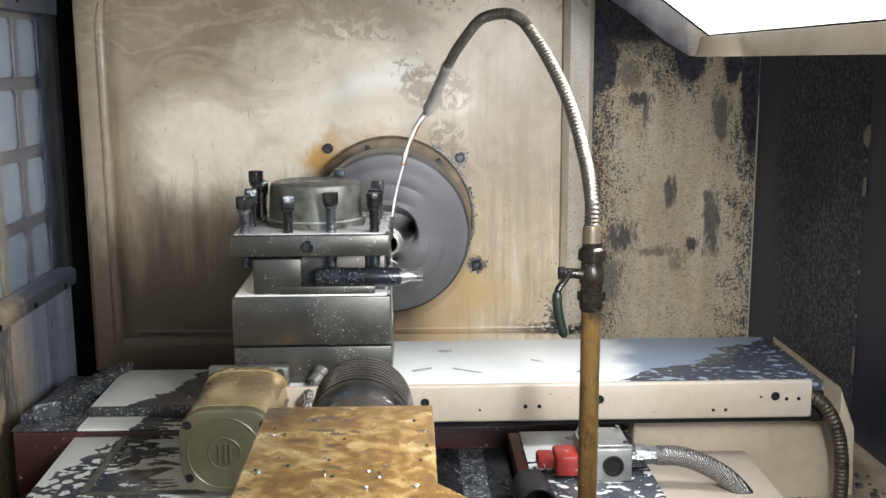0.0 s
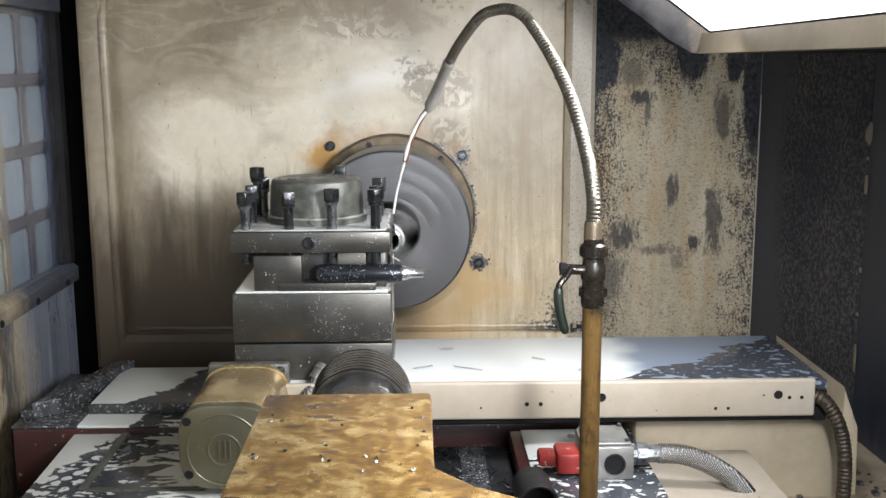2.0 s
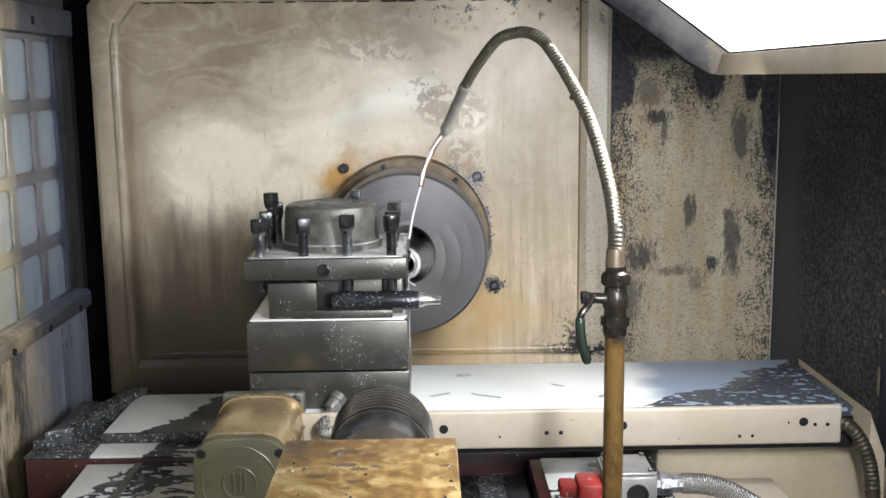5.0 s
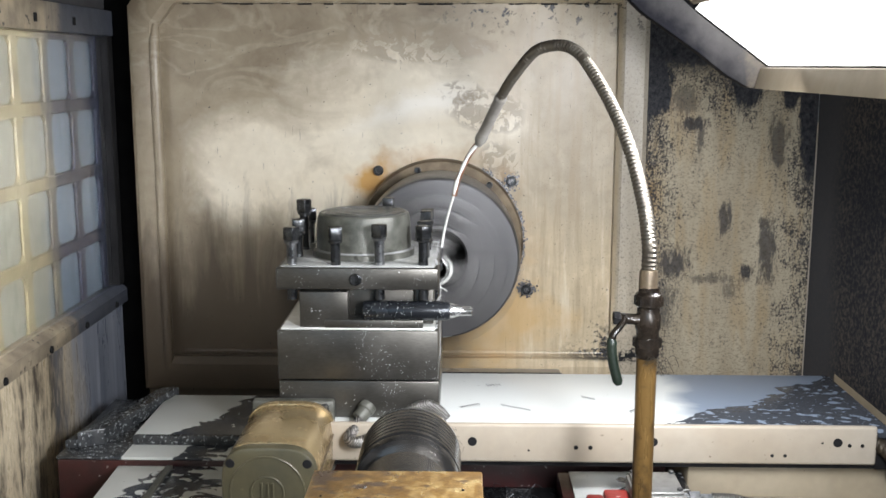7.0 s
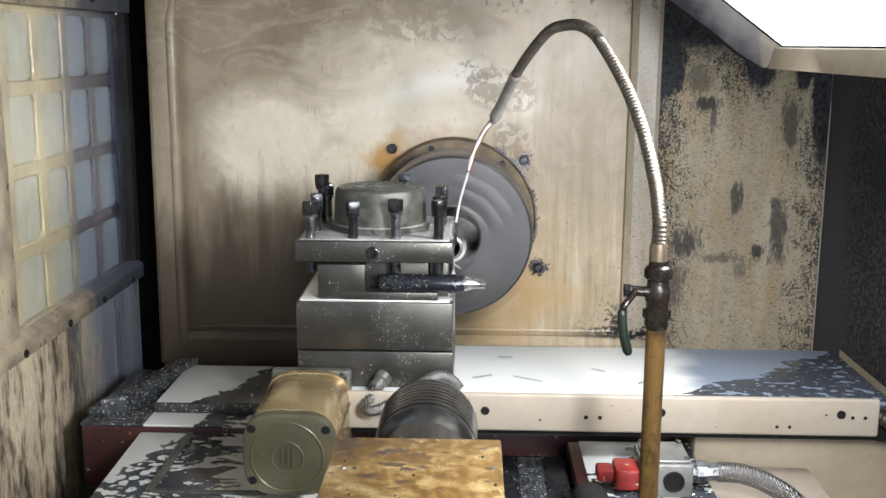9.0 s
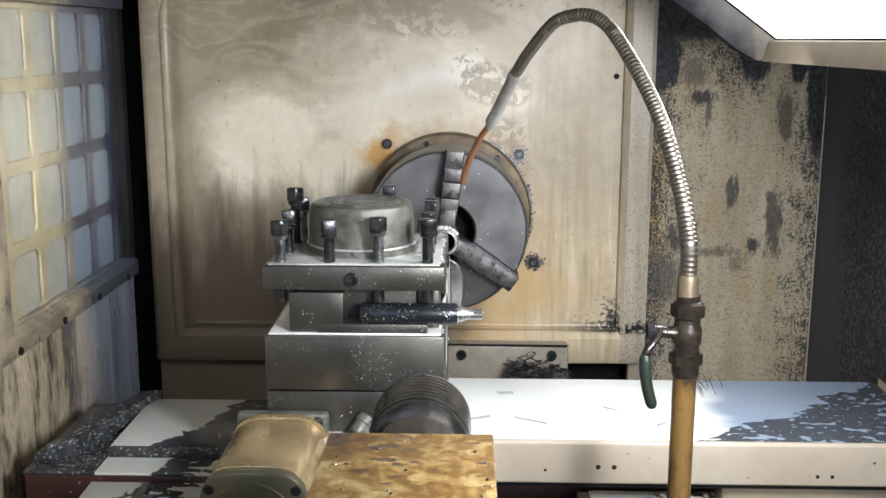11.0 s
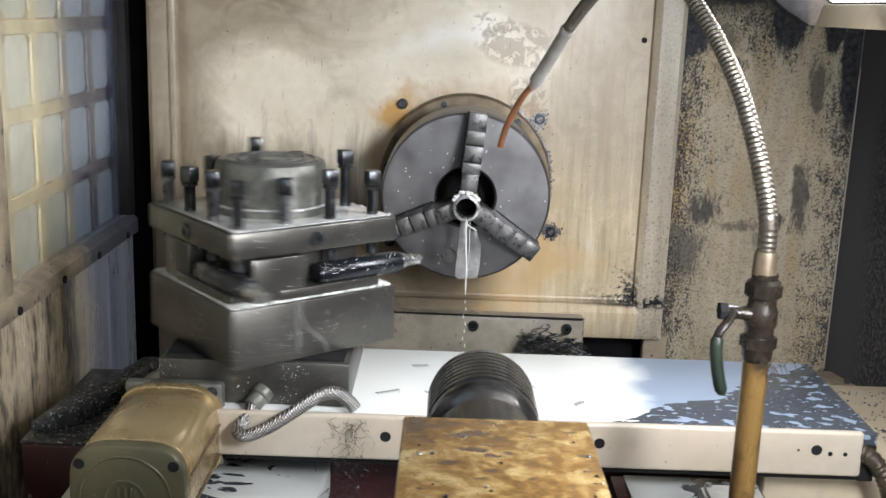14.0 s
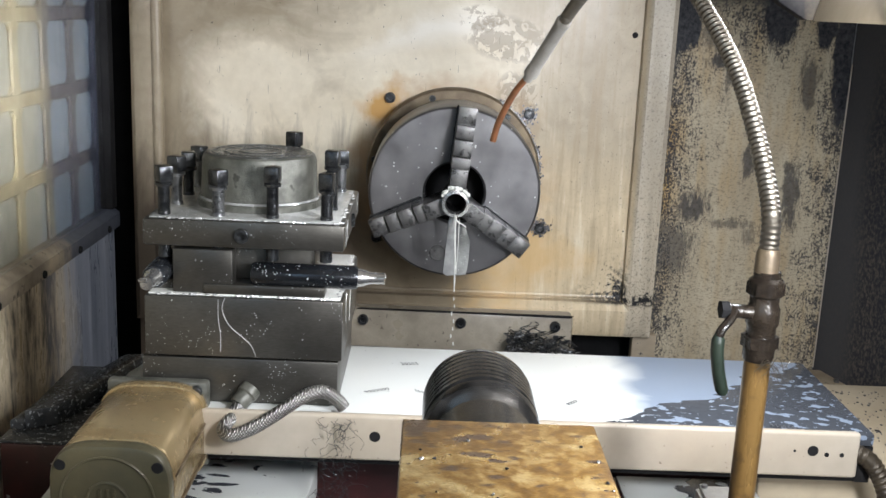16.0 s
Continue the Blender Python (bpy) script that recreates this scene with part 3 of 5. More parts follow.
def lathe(bm, base, way, profile, n=32):
    """A turned body: profile is rows of (distance along way, radius)."""
    way = Vector(way).normalized()
    u = way.orthogonal().normalized()
    v = way.cross(u)
    base = Vector(base)
    rings = []
    for d, r in profile:
        if r <= 1e-6:
            rings.append([bm.verts.new(base + way * d)])
        else:
            rings.append([bm.verts.new(base + way * d + (u * math.cos(2 * math.pi * i / n) + v * math.sin(2 * math.pi * i / n)) * r) for i in range(n)])
    for a, b in zip(rings, rings[1:]):
        if len(a) == 1 and len(b) == 1:
            continue
        for i in range(n):
            j = (i + 1) % n
            if len(a) == 1:
                bm.faces.new((a[0], b[j], b[i]))
            elif len(b) == 1:
                bm.faces.new((a[i], a[j], b[0]))
            else:
                bm.faces.new((a[i], a[j], b[j], b[i]))
    return bm


def rod(bm, a, b, r, n=20, bevel=0.0):
    a, b = Vector(a), Vector(b)
    d = (b - a).length
    e = bevel or r * 0.08
    return lathe(bm, a, b - a, [(0, 0), (0, r - e), (e, r), (d - e, r), (d, r - e), (d, 0)], n)


def glide(pts, step=0.004):
    """A smooth line through points (Catmull-Rom)."""
    p = [Vector(q) for q in pts]
    p = [2 * p[0] - p[1]] + p + [2 * p[-1] - p[-2]]
    out = []
    for i in range(1, len(p) - 2):
        n = max(2, int((p[i + 1] - p[i]).length / step))
        for k in range(n):
            t = k / n
            out.append(0.5 * (2 * p[i] + (p[i + 1] - p[i - 1]) * t + (2 * p[i - 1] - 5 * p[i] + 4 * p[i + 1] - p[i + 2]) * t * t
                              + (3 * p[i] - p[i - 1] - 3 * p[i + 1] + p[i + 2]) * t ** 3))
    return out + [p[-2]]


def hosepipe(bm, pts, radius, step=0.004, n=14, ridge=0.0, every=2):
    """A tube along a smooth line; ridge swells every other ring."""
    line = glide(pts, step)
    t0 = (line[1] - line[0]).normalized()
    u = t0.orthogonal().normalized()
    last = None
    for i, c in enumerate(line):
        t = (line[min(i + 1, len(line) - 1)] - line[max(i - 1, 0)]).normalized()
        u = (u - t * u.dot(t)).normalized()
        v = t.cross(u)
        r = radius(i / (len(line) - 1)) if callable(radius) else radius
        r += ridge if i % every == 0 else 0.0
        ring = [bm.verts.new(c + (u * math.cos(2 * math.pi * k / n) + v * math.sin(2 * math.pi * k / n)) * r) for k in range(n)]
        if last:
            for k in range(n):
                bm.faces.new((last[k], last[(k + 1) % n], ring[(k + 1) % n], ring[k]))
        else:
            bm.faces.new(ring[::-1])
        last = ring
    bm.faces.new(last)
    return bm


def prism(bm, outline, lo, hi, axis="y", bevel=0.0):
    """An outline of (a, b) pushed from lo to hi along an axis."""
    at = {"y": lambda a, b, c: (a, c, b), "z": lambda a, b, c: (a, b, c), "x": lambda a, b, c: (c, a, b)}[axis]
    va = [bm.verts.new(at(a, b, lo)) for a, b in outline]
    vb = [bm.verts.new(at(a, b, hi)) for a, b in outline]
    n = len(outline)
    fs = [bm.faces.new(va), bm.faces.new(vb[::-1])]
    for i in range(n):
        fs.append(bm.faces.new((va[i], vb[i], vb[(i + 1) % n], va[(i + 1) % n])))
    bmesh.ops.recalc_face_normals(bm, faces=fs)
    if bevel:
        es = list({e for f in fs[:2] for e in f.edges})
        bmesh.ops.bevel(bm, geom=es, offset=bevel, segments=2, affect="EDGES", profile=0.5)
    return bm


def part(name, bm, material, parent=None, label=""):
    """Links a bmesh as one mesh object under a thing or a part."""
    bmesh.ops.recalc_face_normals(bm, faces=bm.faces)
    me = bpy.data.meshes.new(name)
    bm.to_mesh(me)
    bm.free()
    me.materials.append(material)
    me.shade_smooth()
    me.set_sharp_from_angle(angle=radians(32))
    ob = new(name, me)
    if parent:
        ob.parent = parent
    if label:
        ob["label"] = label
    return ob


def B():
    return bmesh.new()

def thing(name, label, category, at=(0, 0, 0), group="", kind=""):
    ob = tagged(new(name), label, category, group, kind)
    ob.location = at
    return ob


def add(parent, name, bm, material, label=""):
    """A part whose shape is given in the place's own metres."""
    p, shift = parent, Vector((0, 0, 0))
    while p:
        shift += p.location
        p = p.parent
    bmesh.ops.translate(bm, verts=bm.verts, vec=-shift)
    return part(name, bm, M[material], parent, label)


def setting(name, bm, material, label, category):
    return tagged(part(name, bm, M[material]), label, category, kind="structure")


# ---- the setting ----
def build_setting():
    # workshop round the machine
    setting("floor", slab(B(), (-4, -6, -0.1), (4, 3, 0)), "concrete", "grey concrete workshop floor under the machine", "floor")
    setting("wall_north", slab(B(), (-4, 3, 0), (4, 3.1, 3.6)), "plaster", "plain pale plaster workshop wall", "wall")
    setting("wall_south", slab(B(), (-4, -6.1, 0), (4, -6, 3.6)), "plaster", "plain pale plaster workshop wall", "wall")
    setting("wall_east", slab(B(), (4, -6, 0), (4.1, 3, 3.6)), "plaster", "plain pale plaster workshop wall", "wall")
    setting("wall_west", slab(B(), (-4.1, -6, 0), (-4, 3, 3.6)), "plaster", "plain pale plaster workshop wall", "wall")
    setting("ceiling", slab(B(), (-4, -6, 3.6), (4, 3, 3.7)), "plaster", "plain pale workshop ceiling", "ceiling")

    # headstock panel: field and raised rim
    OX0, OX1, OZ0, OZ1 = -0.508, 0.338, 0.811, 1.560
    IX0, IX1, IZ0, IZ1 = -0.463, 0.289, 0.897, 1.490
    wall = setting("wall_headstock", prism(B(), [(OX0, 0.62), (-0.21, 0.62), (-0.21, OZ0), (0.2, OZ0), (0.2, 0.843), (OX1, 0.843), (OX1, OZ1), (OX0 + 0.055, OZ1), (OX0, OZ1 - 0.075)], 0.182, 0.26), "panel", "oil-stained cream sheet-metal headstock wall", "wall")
    outer = [(OX0, OZ0 + 0.03), (OX1, OZ0 + 0.03), (OX1, OZ1), (OX0 + 0.06, OZ1), (OX0, OZ1 - 0.075)]
    inner = [(IX0, IZ0), (IX1, IZ0), (IX1, IZ1), (IX0 + 0.03, IZ1), (IX0, IZ1 - 0.038)]
    bm = B()
    lev = [(outer, 0.181), (outer, 0.162), ([(a * 0.85 + c * 0.15, b * 0.85 + d * 0.15) for (a, b), (c, d) in zip(outer, inner)], 0.157),
           ([(a * 0.2 + c * 0.8, b * 0.2 + d * 0.8) for (a, b), (c, d) in zip(outer, inner)], 0.157), (inner, 0.166), (inner, 0.1815)]
    rings = [[bm.verts.new((a, y, b)) for a, b in o] for o, y in lev]
    for p, q in zip(rings, rings[1:]):
        for i in range(5):
            bm.faces.new((p[i], p[(i + 1) % 5], q[(i + 1) % 5], q[i]))
    part("panel_rim", bm, M["panel"], wall)
    # narrow bead inside the rim
    bm = B()
    hosepipe(bm, [(IX0 - 0.004, 0.172, IZ0 - 0.030), (IX0 - 0.004, 0.164, IZ0 + 0.01), (IX0 - 0.004, 0.163, 1.2), (IX0 - 0.004, 0.163, IZ1 - 0.06), (IX0 + 0.002, 0.168, IZ1 - 0.034)], lambda f: 0.0095 if f < 0.97 else 0.006, 0.01, 12)
    hosepipe(bm, [(IX0 + 0.02, 0.182, IZ0 + 0.006), (0.0, 0.182, IZ0 + 0.006), (IX1 - 0.01, 0.182, IZ0 + 0.006)], 0.004, 0.2, 8)
    part("bead", bm, M["panel"], wall)
    # dark sealing line along the top edge
    bm = B()
    rnd = random.Random(3)
    x = IX0 + 0.04
    while x < IX1 - 0.01:
        w = rnd.uniform(0.006, 0.03)
        h = rnd.uniform(0.0006, 0.0022)
        slab(bm, (x, 0.1785, IZ1 - 0.0005 - h), (x + w, 0.183, IZ1 + 0.0004), 0.0003, 1)
        x += w + rnd.uniform(0.0, 0.03) * rnd.random()
    part("sealing_line", bm, M["void"], wall, "crusted dark seam")
    # tarry crust and swarf in the foot corner
    bm = B()
    for i in range(44):
        a = rnd.random() ** 2
        px, pz = IX1 - 0.006 - a * rnd.uniform(0, 0.075), IZ0 + 0.004 + rnd.random() ** 2 * 0.035 * (1 - a)
        s = rnd.uniform(0.0008, 0.0022)
        slab(bm, (px - s, 0.179, pz - s * 0.6), (px + s, 0.184, pz + s * 0.6), s * 0.3, 1)
    tagged(part("corner_crust", bm, M["chipm"], wall), kind="stuff")

    # the wall beside the panel, sooty
    def leaf(name, a, b, z0, z1, mat, label, thick=0.02):
        d = Vector((b[0] - a[0], b[1] - a[1]))
        n = Vector((-d.y, d.x)).normalized() * thick
        bm = B()
        prism(bm, [a, b, (b[0] + n.x, b[1] + n.y), (a[0] + n.x, a[1] + n.y)], z0, z1, "z")
        return setting(name, bm, mat, label, "wall")

    leaf("wall_recess", (0.336, 0.196), (0.618, 0.170), 0.55, 1.62, "soot", "cream wall caked with black soot and drip marks")
    leaf("wall_right_far", (0.6185, 0.169), (0.690, -0.10), 0.55, 1.62, "dark", "soot-black enclosure wall with a rough film")
    leaf("wall_right", (0.6905, -0.102), (0.730, -1.70), 0.3, 1.62, "navy", "blue-black enclosure side wall with oily runs")
    bm = rod(B(), (0.6165, 0.163, 0.8), (0.6165, 0.163, 1.30), 0.0011, 6)
    setting("trim_1", bm, "cream", "thin pale seam in the sooty corner", "trim")
    bm = B()
    rnd2 = random.Random(5)
    for z0, z1, w in ((1.235, 1.268, 0.0055), (1.166, 1.196, 0.0022), (1.214, 1.220, 0.0015), (0.90, 0.945, 0.0016), (1.05, 1.058, 0.0015), (0.985, 0.991, 0.0012)):
        n = 9
        outline = [(0.6875 + w * math.cos(6.283 * q / n) * rnd2.uniform(0.6, 1.1), (z0 + z1) / 2 + (z1 - z0) / 2 * math.sin(6.283 * q / n) * rnd2.uniform(0.75, 1.1)) for q in range(n)]
        prism(bm, outline, -0.1065, -0.1015, "y")
    setting("trim_2", bm, "lip", "flaked tan paint left along the sooty corner", "trim")
    # back of the enclosure and its roof; the door gap's shade painted near-black
    setting("wall_left_back", slab(B(), (-0.66, 0.30, 0.3), (-0.40, 0.33, 1.62)), "void", "near-black sheet painting the shade in the gap behind the sliding door", "wall")
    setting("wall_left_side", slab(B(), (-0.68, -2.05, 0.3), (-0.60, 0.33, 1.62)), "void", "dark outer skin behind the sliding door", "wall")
    bm = B()
    prism(bm, [(-0.68, 1.62), (0.13, 1.62), (0.31, 1.462), (0.318, 1.468), (0.14, 1.64), (-0.68, 1.64)], -1.5, -0.2865, "y")
    setting("ceiling_hood", bm, "lip", "tan sloping roof of the enclosure", "ceiling")
    setting("ceiling_back", slab(B(), (-0.68, -0.2855, 1.622), (0.189, 0.33, 1.64)), "dark", "dark flat roof over the headstock wall", "ceiling")
    bm = B()
    slab(bm, (0.19, -0.26, 1.60), (0.73, 0.30, 1.64))
    setting("ceiling_shelf", bm, "void", "near-black flat sheet closing the roof beside the lamp", "ceiling")
    # dark sooty fin at the far end of the lamp, glow in its colour
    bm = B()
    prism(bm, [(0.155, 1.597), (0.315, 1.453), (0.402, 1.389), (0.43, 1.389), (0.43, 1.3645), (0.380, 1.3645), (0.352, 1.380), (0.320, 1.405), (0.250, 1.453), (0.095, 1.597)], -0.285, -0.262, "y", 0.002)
    setting("hood_rib", bm, "matt", "sooty rib at the end of the lamp recess, lamp glow painted in", "rib")
    bm = B()
    prism(bm, [(0.386, 1.364), (0.43, 1.364), (0.43, 1.389), (0.402, 1.389), (0.392, 1.388)], -1.45, -0.287, "y", 0.002)
    setting("hood_lip", bm, "lip", "cream folded sheet-metal lip under the lamp", "lip")
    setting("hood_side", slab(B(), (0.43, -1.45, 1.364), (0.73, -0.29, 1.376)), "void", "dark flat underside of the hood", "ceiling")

    # bed and bits of casting under the panel
    setting("machine_bed", slab(B(), (-0.30, -1.9, 0.05), (0.34, 0.18, 0.66), 0.01), "void", "dark oily cast bed of the lathe", "bed")
    bm = B()
    slab(bm, (-0.15, -1.9, 0.66), (-0.09, 0.18, 0.72), 0.004)
    slab(bm, (0.12, -1.9, 0.66), (0.18, 0.18, 0.72), 0.004)
    setting("bed_ways", bm, "screw_bright", "ground steel bed ways wet with oil", "rails")
    bm = slab(B(), (-0.18, 0.130, 0.70), (0.205, 0.179, 0.882), 0.006)
    cast = setting("headstock_foot", bm, "foot", "dirty cream casting below the headstock wall", "casting")
    for x in (-0.135, 0.023, 0.176):
        b = lathe(B(), (x, 0.131, 0.864), (0, -1, 0), [(0, 0.0), (0, 0.009), (0.004, 0.009), (0.008, 0.0075), (0.008, 0.004), (0.004, 0.004), (0.004, 0)], 16)
        part("socket_screw", b, M["screw"], cast)
    b = B()
    prism(b, [(-0.145, 0.8815), (0.2, 0.879), (0.205, 0.8825), (-0.14, 0.8835)], 0.1285, 0.1315, "y")
    part("seam", b, M["void"], cast)
    # near-black sheet: the opening's shade put into its colour
    setting("tray_wall", slab(B(), (0.18, 0.262, 0.60), (0.34, 0.275, 0.90)), "void", "near-black sheet painting the shade in the opening under the headstock wall", "opening")
    setting("panel_foot", slab(B(), (0.312, 0.172, 0.55), (0.352, 0.195, 0.842), 0.002), "cream_dull", "cream foot of the wall with tar streaks", "wall")
    b = slab(B(), (-0.17, -0.02, 0.76), (-0.088, 0.125, 0.822), 0.003)
    setting("way_wiper", b, "alloy", "grey metal block wet with coolant under the headstock", "block")
    b = slab(B(), (0.105, -0.02, 0.75), (0.195, 0.125, 0.835), 0.004)
    blk = setting("way_wiper_right", b, "screw", "grey metal block buried in swarf under the headstock", "block")
    b = slab(B(), (0.142, -0.022, 0.835), (0.196, 0.11, 0.842), 0.002)
    part("cover_strip", b, M["alloy"], blk)
    b = B()
    for i in range(150):
        a = rnd.uniform(0, 6.28)
        u = rnd.random()
        c = Vector((0.098 + u * 0.105, rnd.uniform(0.0, 0.124), 0.838 + 0.034 * math.sin(u * 2.6 + 0.5) * rnd.random()))
        pts = [c + Vector((math.cos(a + t * 1.9) * 0.010, rnd.uniform(-0.005, 0.005), math.sin(a * 3 + t * 1.7) * 0.005)) for t in range(4)]
        hosepipe(b, pts, 0.0008, 0.006, 4)
    for i in range(60):
        u = rnd.random()
        c = Vector((0.10 + u * 0.10, rnd.uniform(0.02, 0.12), 0.838 + 0.016 * rnd.random()))
        e = rnd.uniform(0.002, 0.006)
        slab(b, c - Vector((e, e, e)), c + Vector((e, e, e * 0.8)), e * 0.3, 1)
    tagged(part("swarf_clump", b, M["screw"], blk, "wet dark tangle of swarf"), kind="stuff")
    # fixed cream sill to the right of the slide
    b = B()
    prism(b, [(-0.52, 0.74), (0.15, 0.74), (0.15, 0.80), (-0.52, 0.80)], 0.47, 0.70, "x", 0.004)
    setting("chip_tray", b, "cream_dull", "dirty cream chip tray sill with swarf crumbs", "tray")
    b = B()
    for i in range(160):
        px, py = rnd.uniform(0.48, 0.66), rnd.uniform(-0.5, 0.1)
        s = rnd.uniform(0.0012, 0.004)
        slab(b, (px - s, py - s * rnd.uniform(0.5, 2), 0.799), (px + s, py + s, 0.8 + s * 1.3))
    tagged(part("swarf_crumbs", b, M["chipm"]), "loose dark swarf crumbs on the cream sill", "swarf", kind="stuff")


def build_door():
    """The sliding door of the enclosure with its grille and oil-filmed pane."""
    X = -0.535
    door = thing("sliding_door", "cream enclosure door with a grille behind oily glass", "door", (X, -0.4, 0.30))
    add(door, "lower_panel", slab(B(), (X - 0.03, -1.9, 0.30), (X, 0.145, 0.998), 0.003), "doorlow", "oil-streaked lower panel, a blue sheen painted at one end")
    b = B()
    slab(b, (X - 0.03, -1.9, 0.998), (X + 0.008, 0.150, 1.020), 0.002)
    prism(b, [(X - 0.03, 1.0205), (X + 0.008, 1.0205), (X - 0.004, 1.029), (X - 0.03, 1.029)], -1.9, 0.150, "y")
    rail = add(door, "lower_rail", b, "doorframe", "dull metal rail under the window")
    for y in (-0.33, -0.184, -0.046, 0.09):
        add(rail, "rail_screw", lathe(B(), (X + 0.0075, y, 1.005), (1, 0, 0), [(0, 0), (0, 0.0055), (0.003, 0.005), (0.003, 0.002), (0.001, 0)], 12), "void")
    b = slab(B(), (X - 0.03, -1.9, 1.436), (X + 0.006, 0.150, 1.476), 0.002)
    top = add(door, "upper_rail", b, "doorframe", "scuffed cream upper rail")
    for y in (-0.16, -0.02):
        add(top, "rail_hole", slab(B(), (X + 0.004, y - 0.006, 1.447), (X + 0.0068, y + 0.006, 1.459), 0.001), "void")
    add(door, "upper_panel", slab(B(), (X - 0.03, -1.9, 1.476), (X - 0.004, 0.145, 1.60), 0.003), "dark")
    add(door, "end_stile", slab(B(), (X - 0.03, 0.126, 1.029), (X + 0.004, 0.150, 1.436), 0.002), "void", "near-black end stile")
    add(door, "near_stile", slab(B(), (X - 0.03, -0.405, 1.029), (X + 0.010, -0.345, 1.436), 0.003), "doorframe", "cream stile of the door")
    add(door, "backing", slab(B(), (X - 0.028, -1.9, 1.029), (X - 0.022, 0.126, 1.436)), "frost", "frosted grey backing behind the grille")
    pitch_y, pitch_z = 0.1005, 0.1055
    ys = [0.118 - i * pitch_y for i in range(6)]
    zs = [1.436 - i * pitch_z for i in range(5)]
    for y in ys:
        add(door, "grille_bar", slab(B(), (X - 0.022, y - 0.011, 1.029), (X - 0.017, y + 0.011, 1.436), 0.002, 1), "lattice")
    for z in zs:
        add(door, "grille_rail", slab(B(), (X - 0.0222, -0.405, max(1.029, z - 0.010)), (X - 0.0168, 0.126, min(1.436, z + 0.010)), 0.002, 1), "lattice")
    # rounded corners of the openings
    b = B()
    for y in ys[:-1]:
        for z in zs[:-1]:
            for sy, sz, y0, z0 in ((-1, -1, y - 0.011, z - 0.010), (1, -1, y - pitch_y + 0.011, z - 0.010), (-1, 1, y - 0.011, z - pitch_z + 0.010), (1, 1, y - pitch_y + 0.011, z - pitch_z + 0.010)):
                k = 0.009
                prism(b, [(y0, z0), (y0 + sy * k, z0), (y0 + sy * k * 0.35, z0 + sz * k * 0.35), (y0, z0 + sz * k)], X - 0.0218, X - 0.0172, "x")
    add(door, "grille_corners", b, "lattice")
    pane = add(door, "pane", slab(B(), (X - 0.010, -0.345, 1.029), (X - 0.007, 0.126, 1.436)), "glass", "clear pane filmed with oil")
    pane.visible_shadow = False


def build_lamp():
    lamp = thing("strip_lamp", "bright white strip lamp set in the sloping hood", "lamp", (0.36, -0.54, 1.42))
    # the nearer diffuser lies out of view, assumed from the way shadows fall
    for y0, y1 in ((-0.82, -0.287), (-1.44, -0.90)):
        b = B()
        prism(b, [(0.312, 1.457), (0.402, 1.391), (0.408, 1.399), (0.318, 1.465)], y0, y1, "y")
        add(lamp, "diffuser", b, "glow", "glowing white diffuser")
    b = B()
    prism(b, [(0.312, 1.452), (0.402, 1.386), (0.43, 1.386), (0.43, 1.43), (0.318, 1.52)], -0.8995, -0.8205, "y", 0.002)
    add(lamp, "end_plate", b, "cream")


def build_flange():
    """Spindle nose cover and the bolts on the wall round it."""
    nose = thing("spindle_nose_cover", "brown oil-stained ring round the spindle", "flange", (0, 0.181, 1.1))
    b = lathe(B(), (0, 0.182, 1.1), (0, -1, 0), [(0, 0.138), (0.028, 0.138), (0.033, 0.135), (0.033, 0.118), (0.06, 0.116), (0.06, 0.05)], 64)
    add(nose, "ring", b, "ring")
    for a in (107, 50, 170, 235, 300, 355):
        c = (0.1265 * math.cos(radians(a)), 0.149, 1.1 + 0.1265 * math.sin(radians(a)))
        add(nose, "ring_screw", lathe(B(), c, (0, -1, 0), [(0, 0), (0, 0.0055), (0.004, 0.005), (0.004, 0.003), (0.001, 0.003), (0.001, 0)], 12), "screw")
    # crumbs of dried swarf along the edge
    rnd = random.Random(8)
    b = B()
    for i in range(420):
        a = radians(rnd.uniform(-75, 60))
        r = 0.1380 + abs(rnd.gauss(0, 0.0025))
        s = rnd.uniform(0.0006, 0.0016)
        p = Vector((r * math.cos(a), 0.178 - rnd.random() * 0.02, 1.1 + r * math.sin(a)))
        slab(b, p - Vector((s, s, s)), p + Vector((s, s, s)))
    tagged(add(nose, "swarf_crust", b, "chipm", "crust of fine swarf"), kind="stuff")
    for x, z, crust in ((-0.104, 1.217, 0), (0.118, 1.2, 0.3), (0.146, 1.015, 1), (-0.12, 0.99, 0)):
        bolt = thing("wall_bolt", "dark oily socket bolt in the stained wall", "bolt", (x, 0.182, z), group="bolts round the spindle")
        add(bolt, "head", lathe(B(), (x, 0.183, z), (0, -1, 0), [(0, 0.0), (0, 0.0085), (0.007, 0.0085), (0.009, 0.0073), (0.009, 0.0042), (0.004, 0.0040), (0.004, 0)], 20), "screw")
        if crust:
            b = B()
            for i in range(int(260 * crust)):
                a, r = rnd.uniform(0, 6.28), abs(rnd.gauss(0.0075, 0.0045))
                s = rnd.uniform(0.0006, 0.0017)
                p = Vector((x + r * math.cos(a), 0.18, z + r * math.sin(a)))
                slab(b, p - Vector((s, s * 1.5, s)), p + Vector((s, s, s)))
            tagged(add(bolt, "swarf_crust", b, "chipm", "crust of fine swarf"), kind="stuff")
    for x, z in ((0.277, 1.33),):
        hole = thing("drilled_hole", "small dark drilled hole in the cream wall", "hole", (x, 0.182, z))
        add(hole, "hole_rim", lathe(B(), (x, 0.1825, z), (0, -1, 0), [(0, 0), (0, 0.005), (0.0012, 0.0045), (0.0012, 0)], 12), "void")


